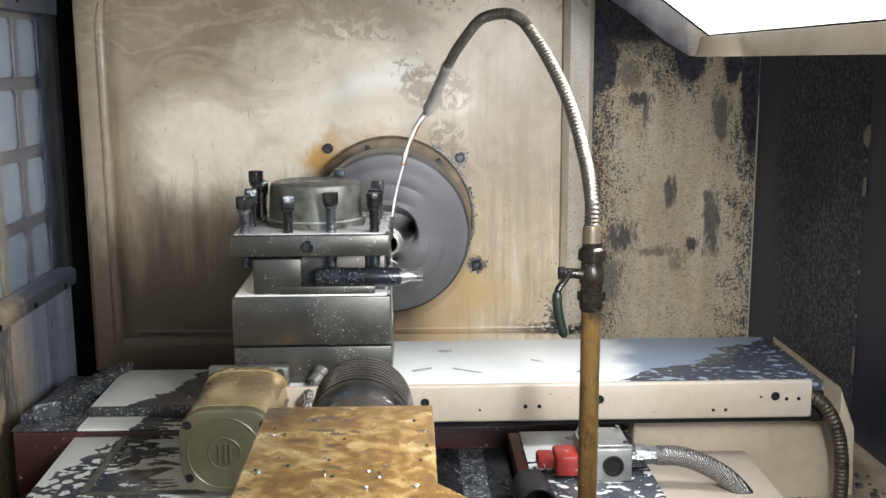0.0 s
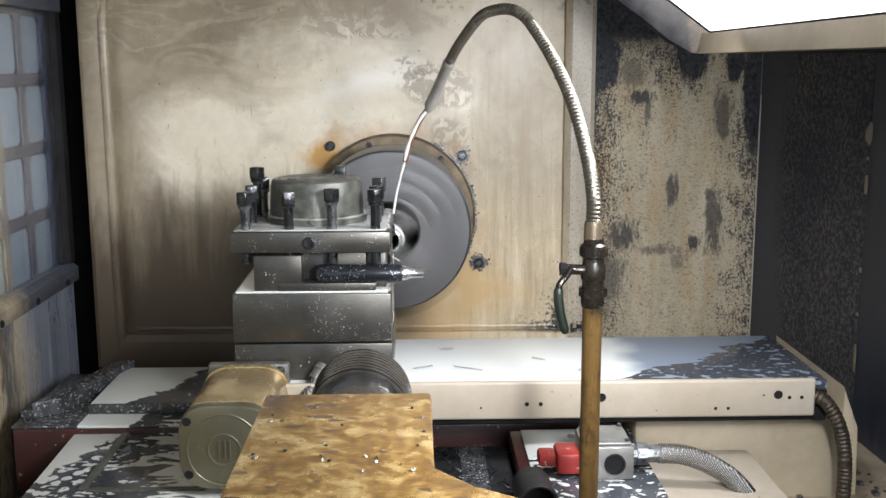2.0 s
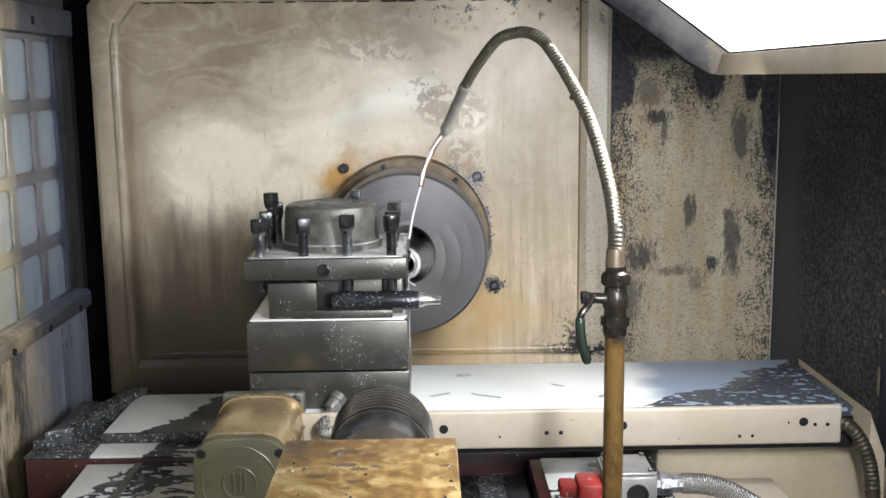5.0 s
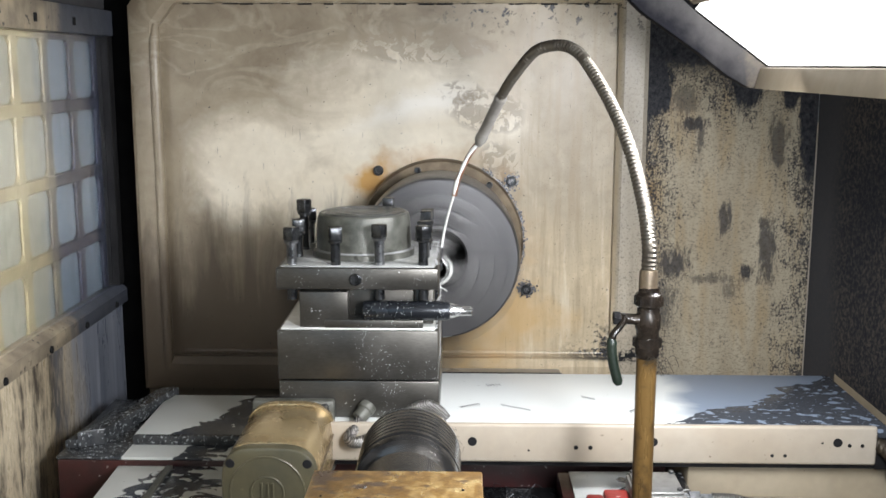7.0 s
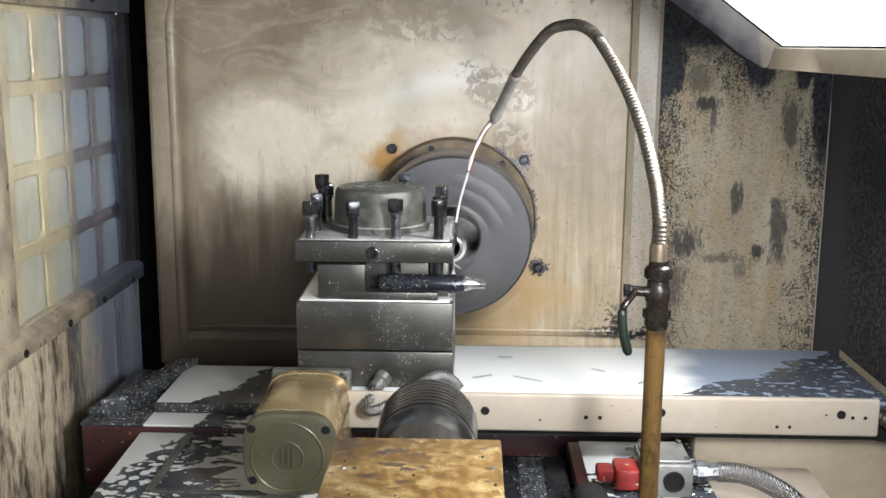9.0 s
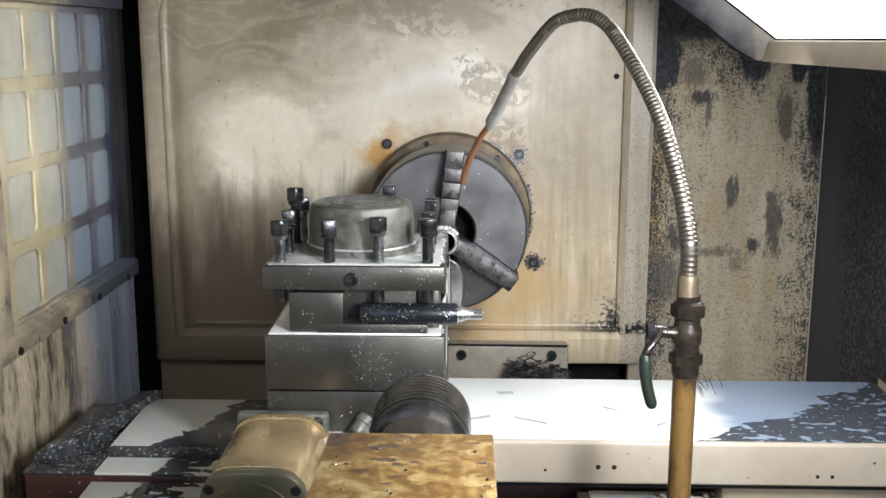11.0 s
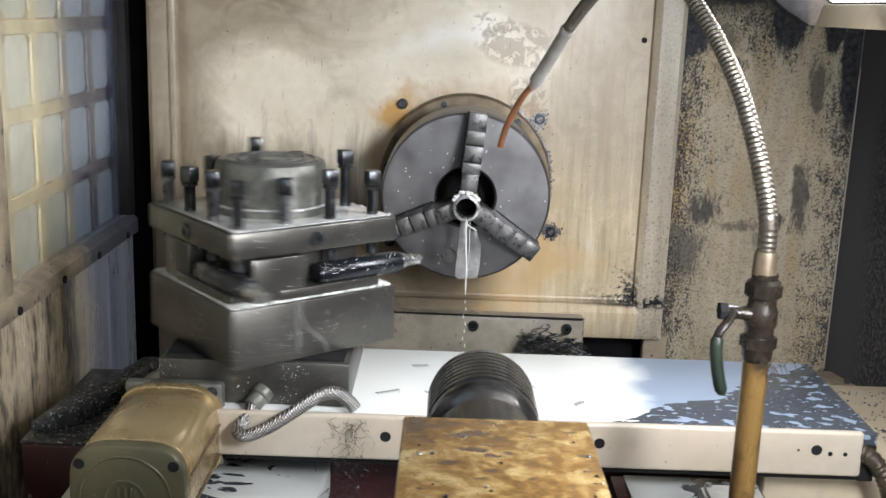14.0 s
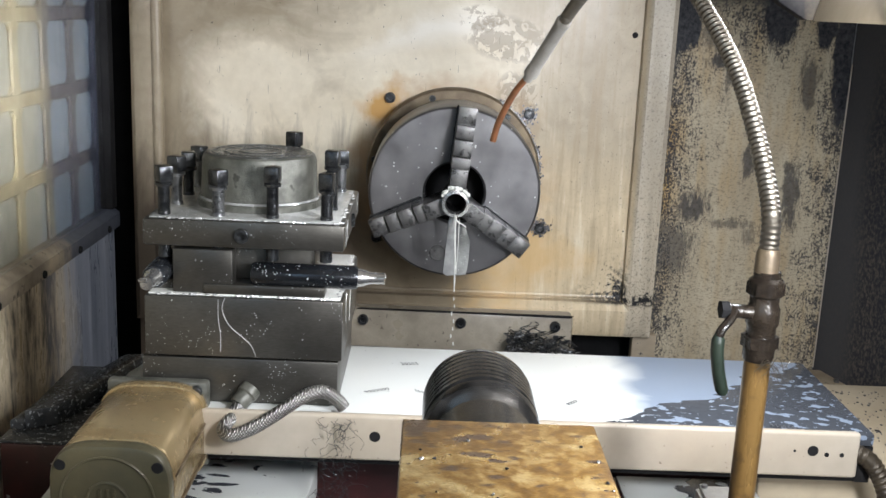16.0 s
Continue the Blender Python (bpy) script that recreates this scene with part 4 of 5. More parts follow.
def build_chuck():
    C = (0, 0, 1.1)
    chuck = thing("lathe_chuck", "grey turned-steel three-jaw chuck on the spindle", "chuck", C)
    b = lathe(B(), (0, 0.12, 1.1), (0, -1, 0), [(0.0, 0.04), (0, 0.112), (0.012, 0.112), (0.014, 0.124), (0.016, 0.1252), (0.112, 0.1252), (0.118, 0.1235), (0.12, 0.121), (0.12, 0.046), (0.117, 0.043), (0.06, 0.043), (0.06, 0.0)], 96)
    add(chuck, "body", b, "chuck")
    add(chuck, "bore", lathe(B(), (0, 0.058, 1.1), (0, -1, 0), [(0, 0), (0, 0.0422), (0.052, 0.0428)], 40), "void", "black bore of the chuck")
    for k, a in enumerate((84, 204, 324)):
        R = Matrix.Translation(C) @ Matrix.Rotation(-radians(a), 4, "Y")
        b = B()
        slab(b, (0.046, -0.010, -0.0145), (0.127, 0.01, 0.0145), 0.001, 1)
        bmesh.ops.transform(b, matrix=R, verts=b.verts)
        add(chuck, "master_jaw", b, "screw")
        b = B()
        for x0, x1, h in ((0.016, 0.043, 0.068), (0.043, 0.058, 0.060), (0.061, 0.081, 0.052), (0.084, 0.101, 0.044), (0.104, 0.126, 0.036)):
            w = 0.0128 if x0 > 0.04 else 0.0115
            slab(b, (x0, -h, -w), (x1 + 0.0018, -0.0095, w), 0.0008, 2)
        slab(b, (0.04, -0.034, -0.0118), (0.122, -0.009, 0.0118))
        bmesh.ops.transform(b, matrix=R, verts=b.verts)
        add(chuck, "jaw", b, "jaw", "stepped hardened jaw")
    for a in (264, 24, 144):
        c = Vector((0.092 * math.cos(radians(a - 7)), -0.0002, 1.1 + 0.092 * math.sin(radians(a - 7))))
        if a == 264:
            b = lathe(B(), c, (0, -1, 0), [(0, 0.0125), (0.0012, 0.0122), (0.0012, 0.0105), (0.0004, 0.0100), (0.0004, 0)], 28)
            add(chuck, "key_socket", b, "jaw", "round plug in the chuck face")
    work = thing("workpiece", "short bright steel tube gripped in the chuck jaws", "workpiece", C)
    b = lathe(B(), (0, -0.02, 1.1), (0, -1, 0), [(0, 0.0195), (0.060, 0.0195), (0.0665, 0.0185), (0.067, 0.0145), (0.064, 0.0135), (0.002, 0.0135), (0.002, 0)], 40)
    add(work, "tube", b, "bright")
    add(work, "inner_bore", lathe(B(), (0, -0.024, 1.1), (0, -1, 0), [(0, 0), (0, 0.0132), (0.05, 0.0133)], 24), "void")
    b = B()
    rnd = random.Random(4)
    for i in range(26):
        a = radians(rnd.uniform(30, 150))
        p = Vector((0.021 * math.cos(a), -0.084 + rnd.uniform(0, 0.012), 1.1 + 0.021 * math.sin(a)))
        s = rnd.uniform(0.0012, 0.003)
        slab(b, p - Vector((s, s, s)), p + Vector((s, s, s)), s * 0.4, 1)
    tagged(add(work, "coolant_froth", b, "milk", "white froth of coolant"), kind="stuff")
    return chuck, work


def build_tailstock():
    P = (0, -1.2, 0.72)
    tail = thing("tailstock", "cream tailstock casting stained brown by oil", "tailstock", P)
    b = B()
    prism(b, [(-0.047, -1.9), (0.30, -1.9), (0.30, -1.30), (0.067, -1.136), (0.049, -1.113), (0.049, -1.0), (-0.047, -1.0)][::-1], 1.06, 1.165, "z", 0.0025)
    add(tail, "head", b, "casting")
    b = slab(B(), (-0.042, -1.7, 0.72), (0.044, -1.02, 1.062), 0.004)
    add(tail, "body", b, "cream_dull")
    b = lathe(B(), (0, -1.01, 1.1085), (0, 1, 0), [(0, 0), (0, 0.0325), (0.10, 0.0325), (0.103, 0.0305), (0.112, 0.0305)], 56)
    add(tail, "quill", b, "quill", "ground steel quill")
    prof = [(0.112, 0.030), (0.112, 0.0362), (0.118, 0.0368), (0.121, 0.0368), (0.123, 0.0345), (0.127, 0.0345)]
    d = 0.127
    for i in range(7):
        prof += [(d, 0.0368), (d + 0.0042, 0.0368), (d + 0.0054, 0.0352), (d + 0.0066, 0.0352)]
        d += 0.0068
    prof += [(d, 0.0368), (d + 0.006, 0.036), (d + 0.008, 0.033), (d + 0.008, 0.012), (d - 0.05, 0.008), (d - 0.05, 0)]
    add(tail, "threaded_ring", lathe(B(), (0, -1.01, 1.1085), (0, 1, 0), prof, 56), "thread", "dark threaded ring on the quill")
    rnd = random.Random(12)
    for i in range(26):
        x, y = rnd.uniform(-0.04, 0.047), rnd.uniform(-1.125, -1.02)
        s = rnd.uniform(0.0006, 0.0014)
        chip = thing("metal_crumb", "tiny bright metal crumb lying in the oil", "swarf", (x, y, 1.165), group="crumbs on the tailstock")
        b = B()
        bmesh.ops.create_icosphere(b, subdivisions=1, radius=s)
        for v in b.verts:
            v.co *= rnd.uniform(0.6, 1.2)
            v.co.z *= 0.7
        bmesh.ops.translate(b, verts=b.verts, vec=(x, y, 1.165 + s * 0.45))
        add(chip, "crumb", b, "bright" if i % 2 else "void")
    return tail


# ---- what rides on the carriage (given at its place with the slide run in) ----
def build_saddle():
    P = (0, -0.25, 0.72)
    s = thing("saddle", "maroon lathe saddle with wings wet with milky coolant", "saddle", P)
    b = slab(B(), (-0.488, -0.266, 0.80), (0.30, -0.03, 0.886), 0.003)
    slab(b, (-0.20, -0.30, 0.722), (0.24, -0.03, 0.81), 0.003)
    add(s, "body", b, "maroon")
    add(s, "ledge_end", slab(B(), (-0.489, -0.2665, 0.8862), (-0.4042, -0.03, 0.890), 0.001), "ledge", "dark ledge beaded with coolant")
    add(s, "ledge_top", slab(B(), (-0.404, -0.2665, 0.8862), (-0.05, -0.03, 0.890), 0.001), "wing", "ledge under milky coolant")
    add(s, "cover", slab(B(), (-0.402, -0.216, 0.8902), (-0.05, -0.045, 0.903), 0.002), "cover", "fixed slide cover under a coolant film")
    add(s, "cover_edge", slab(B(), (-0.402, -0.2225, 0.8902), (-0.05, -0.2165, 0.9035), 0.001), "ledge", "dark wet front edge")
    b = B()
    prism(b, [(-0.440, -0.222), (-0.470, -0.238), (-0.416, -0.040), (-0.389, -0.038)], 0.8905, 0.913, "z", 0.002)
    add(s, "guide_strip", b, "ledge", "dark steel guide strip beaded with coolant")
    b = B()
    prism(b, [(-0.486, -0.240), (-0.4715, -0.238), (-0.432, -0.09), (-0.462, -0.09)], 0.89, 0.903, "z", 0.003)
    add(s, "wiper_strip", b, "ledge", "dark wiper strip beside the guide")
    # left wing
    b = B()
    prism(b, [(-0.408, -0.2675), (-0.146, -0.2675), (-0.146, -0.34), (-0.20, -0.60), (-0.398, -0.60)], 0.84, 0.880, "z", 0.003)
    w = add(s, "wing", b, "wing", "wing plate half covered by milky coolant")
    b = slab(B(), (-0.343, -0.455, 0.8795), (-0.334, -0.275, 0.8835), 0.001)
    slab(b, (-0.3335, -0.460, 0.8795), (-0.20, -0.452, 0.8830), 0.001)
    add(w, "rib_bar", b, "cap", "thin grey rib on the wing")
    # right wing
    b = B()
    prism(b, [(0.158, -0.29), (0.315, -0.29), (0.315, -0.62), (0.20, -0.62), (0.158, -0.50)], 0.78, 0.885, "z", 0.003)
    add(s, "wing_block", b, "maroon")
    add(s, "wing_top", slab(B(), (0.172, -0.60, 0.8852), (0.313, -0.295, 0.888), 0.001), "block", "wing top with puddles of milky coolant")
    # cream guard to the right, under the slide
    b = slab(B(), (0.316, -0.315, 0.70), (0.585, -0.03, 0.905), 0.006)
    prism(b, [(0.585, 0.70), (0.612, 0.70), (0.606, 0.89), (0.585, 0.945)], -0.31, -0.05, "y", 0.003)
    add(s, "guard", b, "guard", "dirty cream guard under the cross slide")
    rnd = random.Random(44)
    b = B()
    for i in range(420):
        px, py = 0.60 - 0.13 * rnd.random() ** 1.5, rnd.uniform(-0.31, -0.06)
        e = rnd.uniform(0.0004, 0.0013)
        slab(b, (px - e, py - e * rnd.uniform(0.5, 1.6), 0.9045), (px + e, py + e, 0.905 + e * 1.2))
    tagged(add(s, "guard_swarf", b, "chipm", "dark crumbs of swarf on the guard"), kind="stuff")
    b = slab(B(), (0.32, -0.60, 0.70), (0.46, -0.32, 0.868), 0.004)
    add(s, "step_guard", b, "cream", "cream step below the guard")
    # oily ribs between the wings
    for x in (-0.05, 0.0, 0.055, 0.10):
        add(s, "rib", slab(B(), (x, -0.40, 0.735), (x + 0.026, -0.285, 0.845), 0.003), "void")
    add(s, "rib_plate", slab(B(), (0.092, -0.47, 0.78), (0.125, -0.30, 0.868), 0.003), "ledge", "wet ribbed steel plate")
    rnd = random.Random(17)
    b = B()
    for i in range(70):
        p = Vector((rnd.uniform(0.03, 0.155), rnd.uniform(-0.44, -0.30), 0.868 + rnd.uniform(-0.004, 0.004)))
        a = rnd.uniform(0, 6.28)
        hosepipe(b, [p + Vector((math.cos(a + q * 1.3) * 0.008, math.sin(a + q * 1.3) * 0.008, 0.004 * math.sin(q * 2.2))) for q in range(4)], 0.0006, 0.005, 4)
    tagged(add(s, "swarf_tangle", b, "screw", "wet black swarf"), kind="stuff")
    add(s, "swarf_shelf", slab(B(), (0.03, -0.44, 0.80), (0.157, -0.29, 0.8655), 0.004), "void")
    add(s, "hose_socket", lathe(B(), (0.166, -0.56, 0.902), (0, -1, 0.15), [(-0.08, 0.0215), (0, 0.0215), (0.002, 0.0195), (0, 0.0175), (-0.05, 0.0175), (-0.05, 0)], 32), "black", "open black rubber hose end")
    return s


def build_switch_box():
    P = (0.25, -0.43, 0.888)
    s = thing("switch_box", "grey alloy limit switch with a red plug", "switch box", P)
    b = slab(B(), (0.226, -0.465, 0.888), (0.284, -0.40, 0.928), 0.003)
    add(s, "housing", b, "alloy")
    add(s, "lid", slab(B(), (0.229, -0.462, 0.9282), (0.281, -0.403, 0.932), 0.002), "alloy")
    for x in (0.233, 0.277):
        for y in (-0.457, -0.408):
            add(s, "lid_screw", rod(B(), (x, y, 0.932), (x, y, 0.935), 0.003, 10), "screw_bright")
    add(s, "port", lathe(B(), (0.262, -0.4652, 0.908), (0, -1, 0), [(0, 0), (0, 0.012), (0.003, 0.012), (0.003, 0.0095), (-0.001, 0.009), (-0.001, 0)], 20), "void", "dark cable port")
    b = slab(B(), (0.198, -0.458, 0.892), (0.226, -0.417, 0.917), 0.004)
    slab(b, (0.178, -0.452, 0.899), (0.198, -0.424, 0.914), 0.004)
    add(s, "plug", b, "red", "red plastic plug")
    b = lathe(B(), (0.284, -0.435, 0.908), (1, 0, 0), [(0, 0), (0, 0.011), (0.008, 0.011), (0.008, 0.014), (0.02, 0.014), (0.02, 0.011), (0.036, 0.011), (0.036, 0)], 8)
    add(s, "gland", b, "screw_bright", "steel cable gland")
    b = hosepipe(B(), [(0.318, -0.435, 0.908), (0.345, -0.437, 0.907), (0.375, -0.44, 0.897), (0.405, -0.445, 0.878), (0.43, -0.452, 0.845), (0.445, -0.458, 0.80)], 0.0113, 0.0022, 14, 0.0005)
    add(s, "conduit", b, "braid", "braided steel conduit")
    return s


def build_coolant_line():
    P = (0.2155, -0.565, 0.889)
    s = thing("coolant_line", "brass coolant pipe with a valve and steel gooseneck", "coolant pipe", P)
    x, y = P[0], P[1]
    add(s, "pipe", lathe(B(), (x, y, 0.885), (0, 0, 1), [(0, 0), (0, 0.0099), (0.235, 0.0099), (0.235, 0)], 28), "gilt", "oily yellow-brown brass pipe")
    add(s, "base_seal", lathe(B(), (x, y, 0.888), (0, 0, 1), [(0, 0.0098), (0, 0.016), (0.003, 0.013), (0.005, 0.0098)], 20), "milk")
    def short(b):
        for q in b.verts:
            q.co.z = 1.183 - (1.183 - q.co.z) * 0.89
        return b

    v = add(s, "valve", short(lathe(B(), (x, y, 1.105), (0, 0, 1), [(0, 0), (0, 0.01088), (0.004, 0.01175), (0.012, 0.01175), (0.012, 0.01262), (0.020, 0.01262), (0.022, 0.01088), (0.030, 0.01088), (0.033, 0.01235), (0.046, 0.01235), (0.050, 0.01088), (0.056, 0.01088), (0.058, 0.01305), (0.070, 0.01305), (0.073, 0.01001), (0.078, 0.01001), (0.078, 0)], 16)), "valve", "oil-blackened ball valve")
    for z in (1.117, 1.163):
        add(v, "hex_collar", short(lathe(B(), (x, y, z), (0, 0, 1), [(0, 0.0), (0, 0.0140), (0.010, 0.0140), (0.010, 0)], 6)), "valve")
    add(v, "stem", short(rod(B(), (x - 0.010, y - 0.004, 1.148), (x - 0.032, y - 0.006, 1.150), 0.006, 16)), "valve")
    add(v, "stem_nut", short(lathe(B(), (x - 0.028, y - 0.006, 1.150), (-1, 0, 0), [(0, 0), (0, 0.008), (0.006, 0.008), (0.006, 0)], 6)), "void")
    b = hosepipe(B(), [(x - 0.024, y - 0.008, 1.152), (x - 0.0265, y - 0.012, 1.146), (x - 0.031, y - 0.016, 1.141), (x - 0.0355, y - 0.018, 1.135), (x - 0.0365, y - 0.018, 1.127)], 0.0036, 0.003, 10)
    add(v, "lever", short(b), "valve")
    b = hosepipe(B(), [(x - 0.0365, y - 0.018, 1.133), (x - 0.0365, y - 0.018, 1.118), (x - 0.034, y - 0.018, 1.10), (x - 0.029, y - 0.018, 1.080)], lambda f: 0.0049 if 0.05 < f < 0.93 else 0.003, 0.004, 12)
    add(v, "lever_grip", short(b), "green", "dark green lever grip")
    add(s, "ferrule", lathe(B(), (x - 0.001, y, 1.182), (0, 0, 1), [(0, 0), (0, 0.0092), (0.015, 0.0088), (0.018, 0.0078), (0.019, 0)], 18), "ring", "dull brown brass ferrule")
    neck = [(x - 0.001, y, 1.196), (0.2150, -0.559, 1.225), (0.2125, -0.532, 1.262), (0.2022, -0.497, 1.313), (0.187, -0.462, 1.355), (0.1665, -0.422, 1.395), (0.153, -0.404, 1.409), (0.139, -0.390, 1.4125), (0.124, -0.380, 1.410), (0.111, -0.370, 1.4015), (0.091, -0.345, 1.374), (0.079, -0.328, 1.352)]
    b = hosepipe(B(), neck[:9], lambda f: 0.0068 - 0.0010 * f, 0.0021, 14, 0.0009)
    add(s, "gooseneck", b, "hose", "ribbed steel gooseneck hose")
    b = hosepipe(B(), neck[7:], lambda f: 0.0060 - 0.0004 * f, 0.0021, 14, 0.0006)
    add(s, "hose_end", b, "hose", "worn upper end of the gooseneck")
    b = B()
    a, c = Vector((0.081, -0.331, 1.356)), Vector((0.056, -0.262, 1.296))
    d = (c - a).length
    lathe(b, a, c - a, [(0, 0), (0, 0.0064), (0.002, 0.0073), (0.007, 0.0073), (0.009, 0.0066), (d - 0.019, 0.0066), (d - 0.017, 0.0074), (d - 0.009, 0.0074), (d - 0.007, 0.0052), (d, 0.0048), (d, 0)], 20)
    add(s, "sleeve", b, "sleeve", "grey metal sleeve")
    b = hosepipe(B(), [(0.0575, -0.266, 1.300), (0.046, -0.252, 1.283), (0.036, -0.244, 1.262), (0.030, -0.238, 1.245), (0.0265, -0.235, 1.229)], 0.0034, 0.004, 12)
    add(s, "nozzle", b, "copper", "bare copper nozzle tube")
    # hair-like swarf caught under the valve
    rnd = random.Random(6)
    b = B()
    for i in range(9):
        a = rnd.uniform(-0.6, 0.9)
        p0 = Vector((x + rnd.uniform(-0.008, 0.012), y - 0.012, 1.111 + rnd.uniform(-0.004, 0.004)))
        pts = [p0 + Vector((t * 0.0045 * math.cos(a) + rnd.uniform(-0.002, 0.002), -0.003 * rnd.random(), t * 0.0025 * math.sin(a + t) + rnd.uniform(-0.003, 0.003))) for t in range(5)]
        hosepipe(b, pts, 0.0003, 0.004, 4)
    tagged(add(s, "swarf_hair", b, "cable", "fine strands of swarf"), kind="stuff")
    return s


def build_cross_slide():
    P = (0, -0.25, 0.90)
    s = thing("cross_slide", "cross slide cover plate flooded with milky coolant", "cross slide", P)
    add(s, "cover_plate", slab(B(), (-0.185, -0.352, 0.955), (0.545, -0.138, 0.968), 0.002), "plate", "steel cover under white coolant, drying to beads")
    b = B()
    slab(b, (-0.20, -0.362, 0.925), (0.5275, -0.3525, 0.9725), 0.0035, 3)
    fl = add(s, "front_lip", b, "cream", "cream folded front lip")
    add(s, "end_face", slab(B(), (0.530, -0.350, 0.915), (0.5465, -0.142, 0.9545), 0.002), "void")
    # underside in near black, the shade below the plate put into its colour
    add(s, "underside", slab(B(), (-0.18, -0.350, 0.916), (0.53, -0.145, 0.9545), 0.002), "void")
    for x, z, r in ((0.481, 0.953, 0.0057), (0.495, 0.9495, 0.0024), (0.51, 0.9495, 0.0024), (0.4046, 0.9365, 0.0022), (0.42, 0.9365, 0.0022), (0.050, 0.951, 0.0057), (0.264, 0.952, 0.0057), (0.173, 0.9445, 0.0028), (0.19, 0.9445, 0.0028), (0.463, 0.9525, 0.0014), (0.117, 0.9405, 0.0015)):
        add(fl, "hole", lathe(B(), (x, -0.3618, z), (0, -1, 0), [(0, 0), (0, r), (0.0006, r * 0.92), (0.0006, 0)], 16), "void")
    b = slab(B(), (-0.184, -0.330, 0.9682), (0.010, -0.150, 1.0145), 0.002)
    add(s, "slide_block", b, "toolsteel", "dark steel block under the tool post")
    b = slab(B(), (-0.178, -0.324, 1.0145), (0.004, -0.156, 1.0175))
    add(s, "turning_seat", b, "void")
    # cream housing behind the motor
    add(s, "bracket", slab(B(), (-0.215, -0.345, 0.905), (-0.116, -0.3305, 0.994), 0.004), "cap", "grey motor bracket wet with coolant")
    add(s, "bracket_bolt", rod(B(), (-0.127, -0.345, 0.985), (-0.127, -0.352, 0.985), 0.006, 16), "screw")
    # braided conduit and its elbow
    Y = -0.35
    b = lathe(B(), (-0.075, -0.332, 0.985), (-0.5, -0.6, -0.55), [(0, 0), (0, 0.0105), (0.008, 0.011), (0.010, 0.0095), (0.020, 0.0095), (0.022, 0.0085), (0.022, 0)], 20)
    add(s, "elbow", b, "cap", "steel elbow fitting")
    b = hosepipe(B(), [(-0.084, Y + 0.006, 0.974), (-0.091, Y - 0.010, 0.964), (-0.096, Y - 0.022, 0.957), (-0.086, Y - 0.030, 0.955), (-0.064, Y - 0.026, 0.963), (-0.040, Y - 0.017, 0.977), (-0.018, Y - 0.008, 0.990), (-0.002, Y - 0.002, 0.992), (0.010, Y + 0.002, 0.984), (0.018, Y + 0.003, 0.974)], 0.0066, 0.003, 16)
    add(s, "conduit", b, "braid", "braided steel conduit")
    # armoured cable off the end
    b = hosepipe(B(), [(0.525, -0.352, 0.950), (0.543, -0.358, 0.940), (0.560, -0.362, 0.908), (0.568, -0.364, 0.86), (0.568, -0.364, 0.78)], 0.0085, 0.0028, 12, 0.0010)
    add(s, "cable", b, "cable", "brown armoured cable")
    return s


def build_chips():
    """Curled chips on the cover and the bird's nest hung on the lip."""
    rnd = random.Random(21)
    out = []
    for x, y, a, n, r in ((0.048, -0.285, 0.5, 7, 0.0012), (0.105, -0.29, -0.5, 10, 0.0010), (0.20, -0.25, -0.6, 5, 0.0011), (0.08, -0.20, 0.1, 5, 0.0016), (0.25, -0.30, 0.8, 4, 0.0014), (0.46, -0.345, -0.25, 8, 0.0014)):
        c = thing("metal_chip", "curled dark steel chip lying in the coolant", "swarf", (x, y, 0.968), group="chips on the cover plate")
        pts = [Vector((x + (t / (n * 4) - 0.5) * n * 0.0042 * math.cos(a) - math.sin(a) * r * math.cos(t * 1.6), y + (t / (n * 4) - 0.5) * n * 0.0042 * math.sin(a) + math.cos(a) * r * math.cos(t * 1.6), 0.9688 + r * 0.9 + r * 0.9 * math.sin(t * 1.6))) for t in range(n * 4)]
        add(c, "curl", hosepipe(B(), pts, 0.0004, 0.003, 5), "chipm")
        out.append(c)
    nest = thing("swarf_nest", "tangle of thin steel swarf hanging off the lip", "swarf", (0.014, -0.365, 0.968), kind="stuff")
    b = B()
    for i in range(80):
        top = i < 14
        p = Vector((0.013 + rnd.gauss(0, 0.010), -0.366 - abs(rnd.gauss(0, 0.003)), 0.966 + rnd.uniform(-0.006, 0.006) if top else 0.966 - rnd.random() ** 0.7 * 0.10))
        pts = [p]
        for t in range(5):
            pts.append(pts[-1] + Vector((rnd.uniform(-0.007, 0.007), rnd.uniform(-0.002, 0.001), rnd.uniform(-0.009, 0.003))))
        pts = [Vector((q.x, min(q.y, -0.3645), q.z)) for q in pts]
        hosepipe(b, pts, 0.00024, 0.004, 4)
    add(nest, "tangle", b, "screw")
    out.append(nest)
    return out


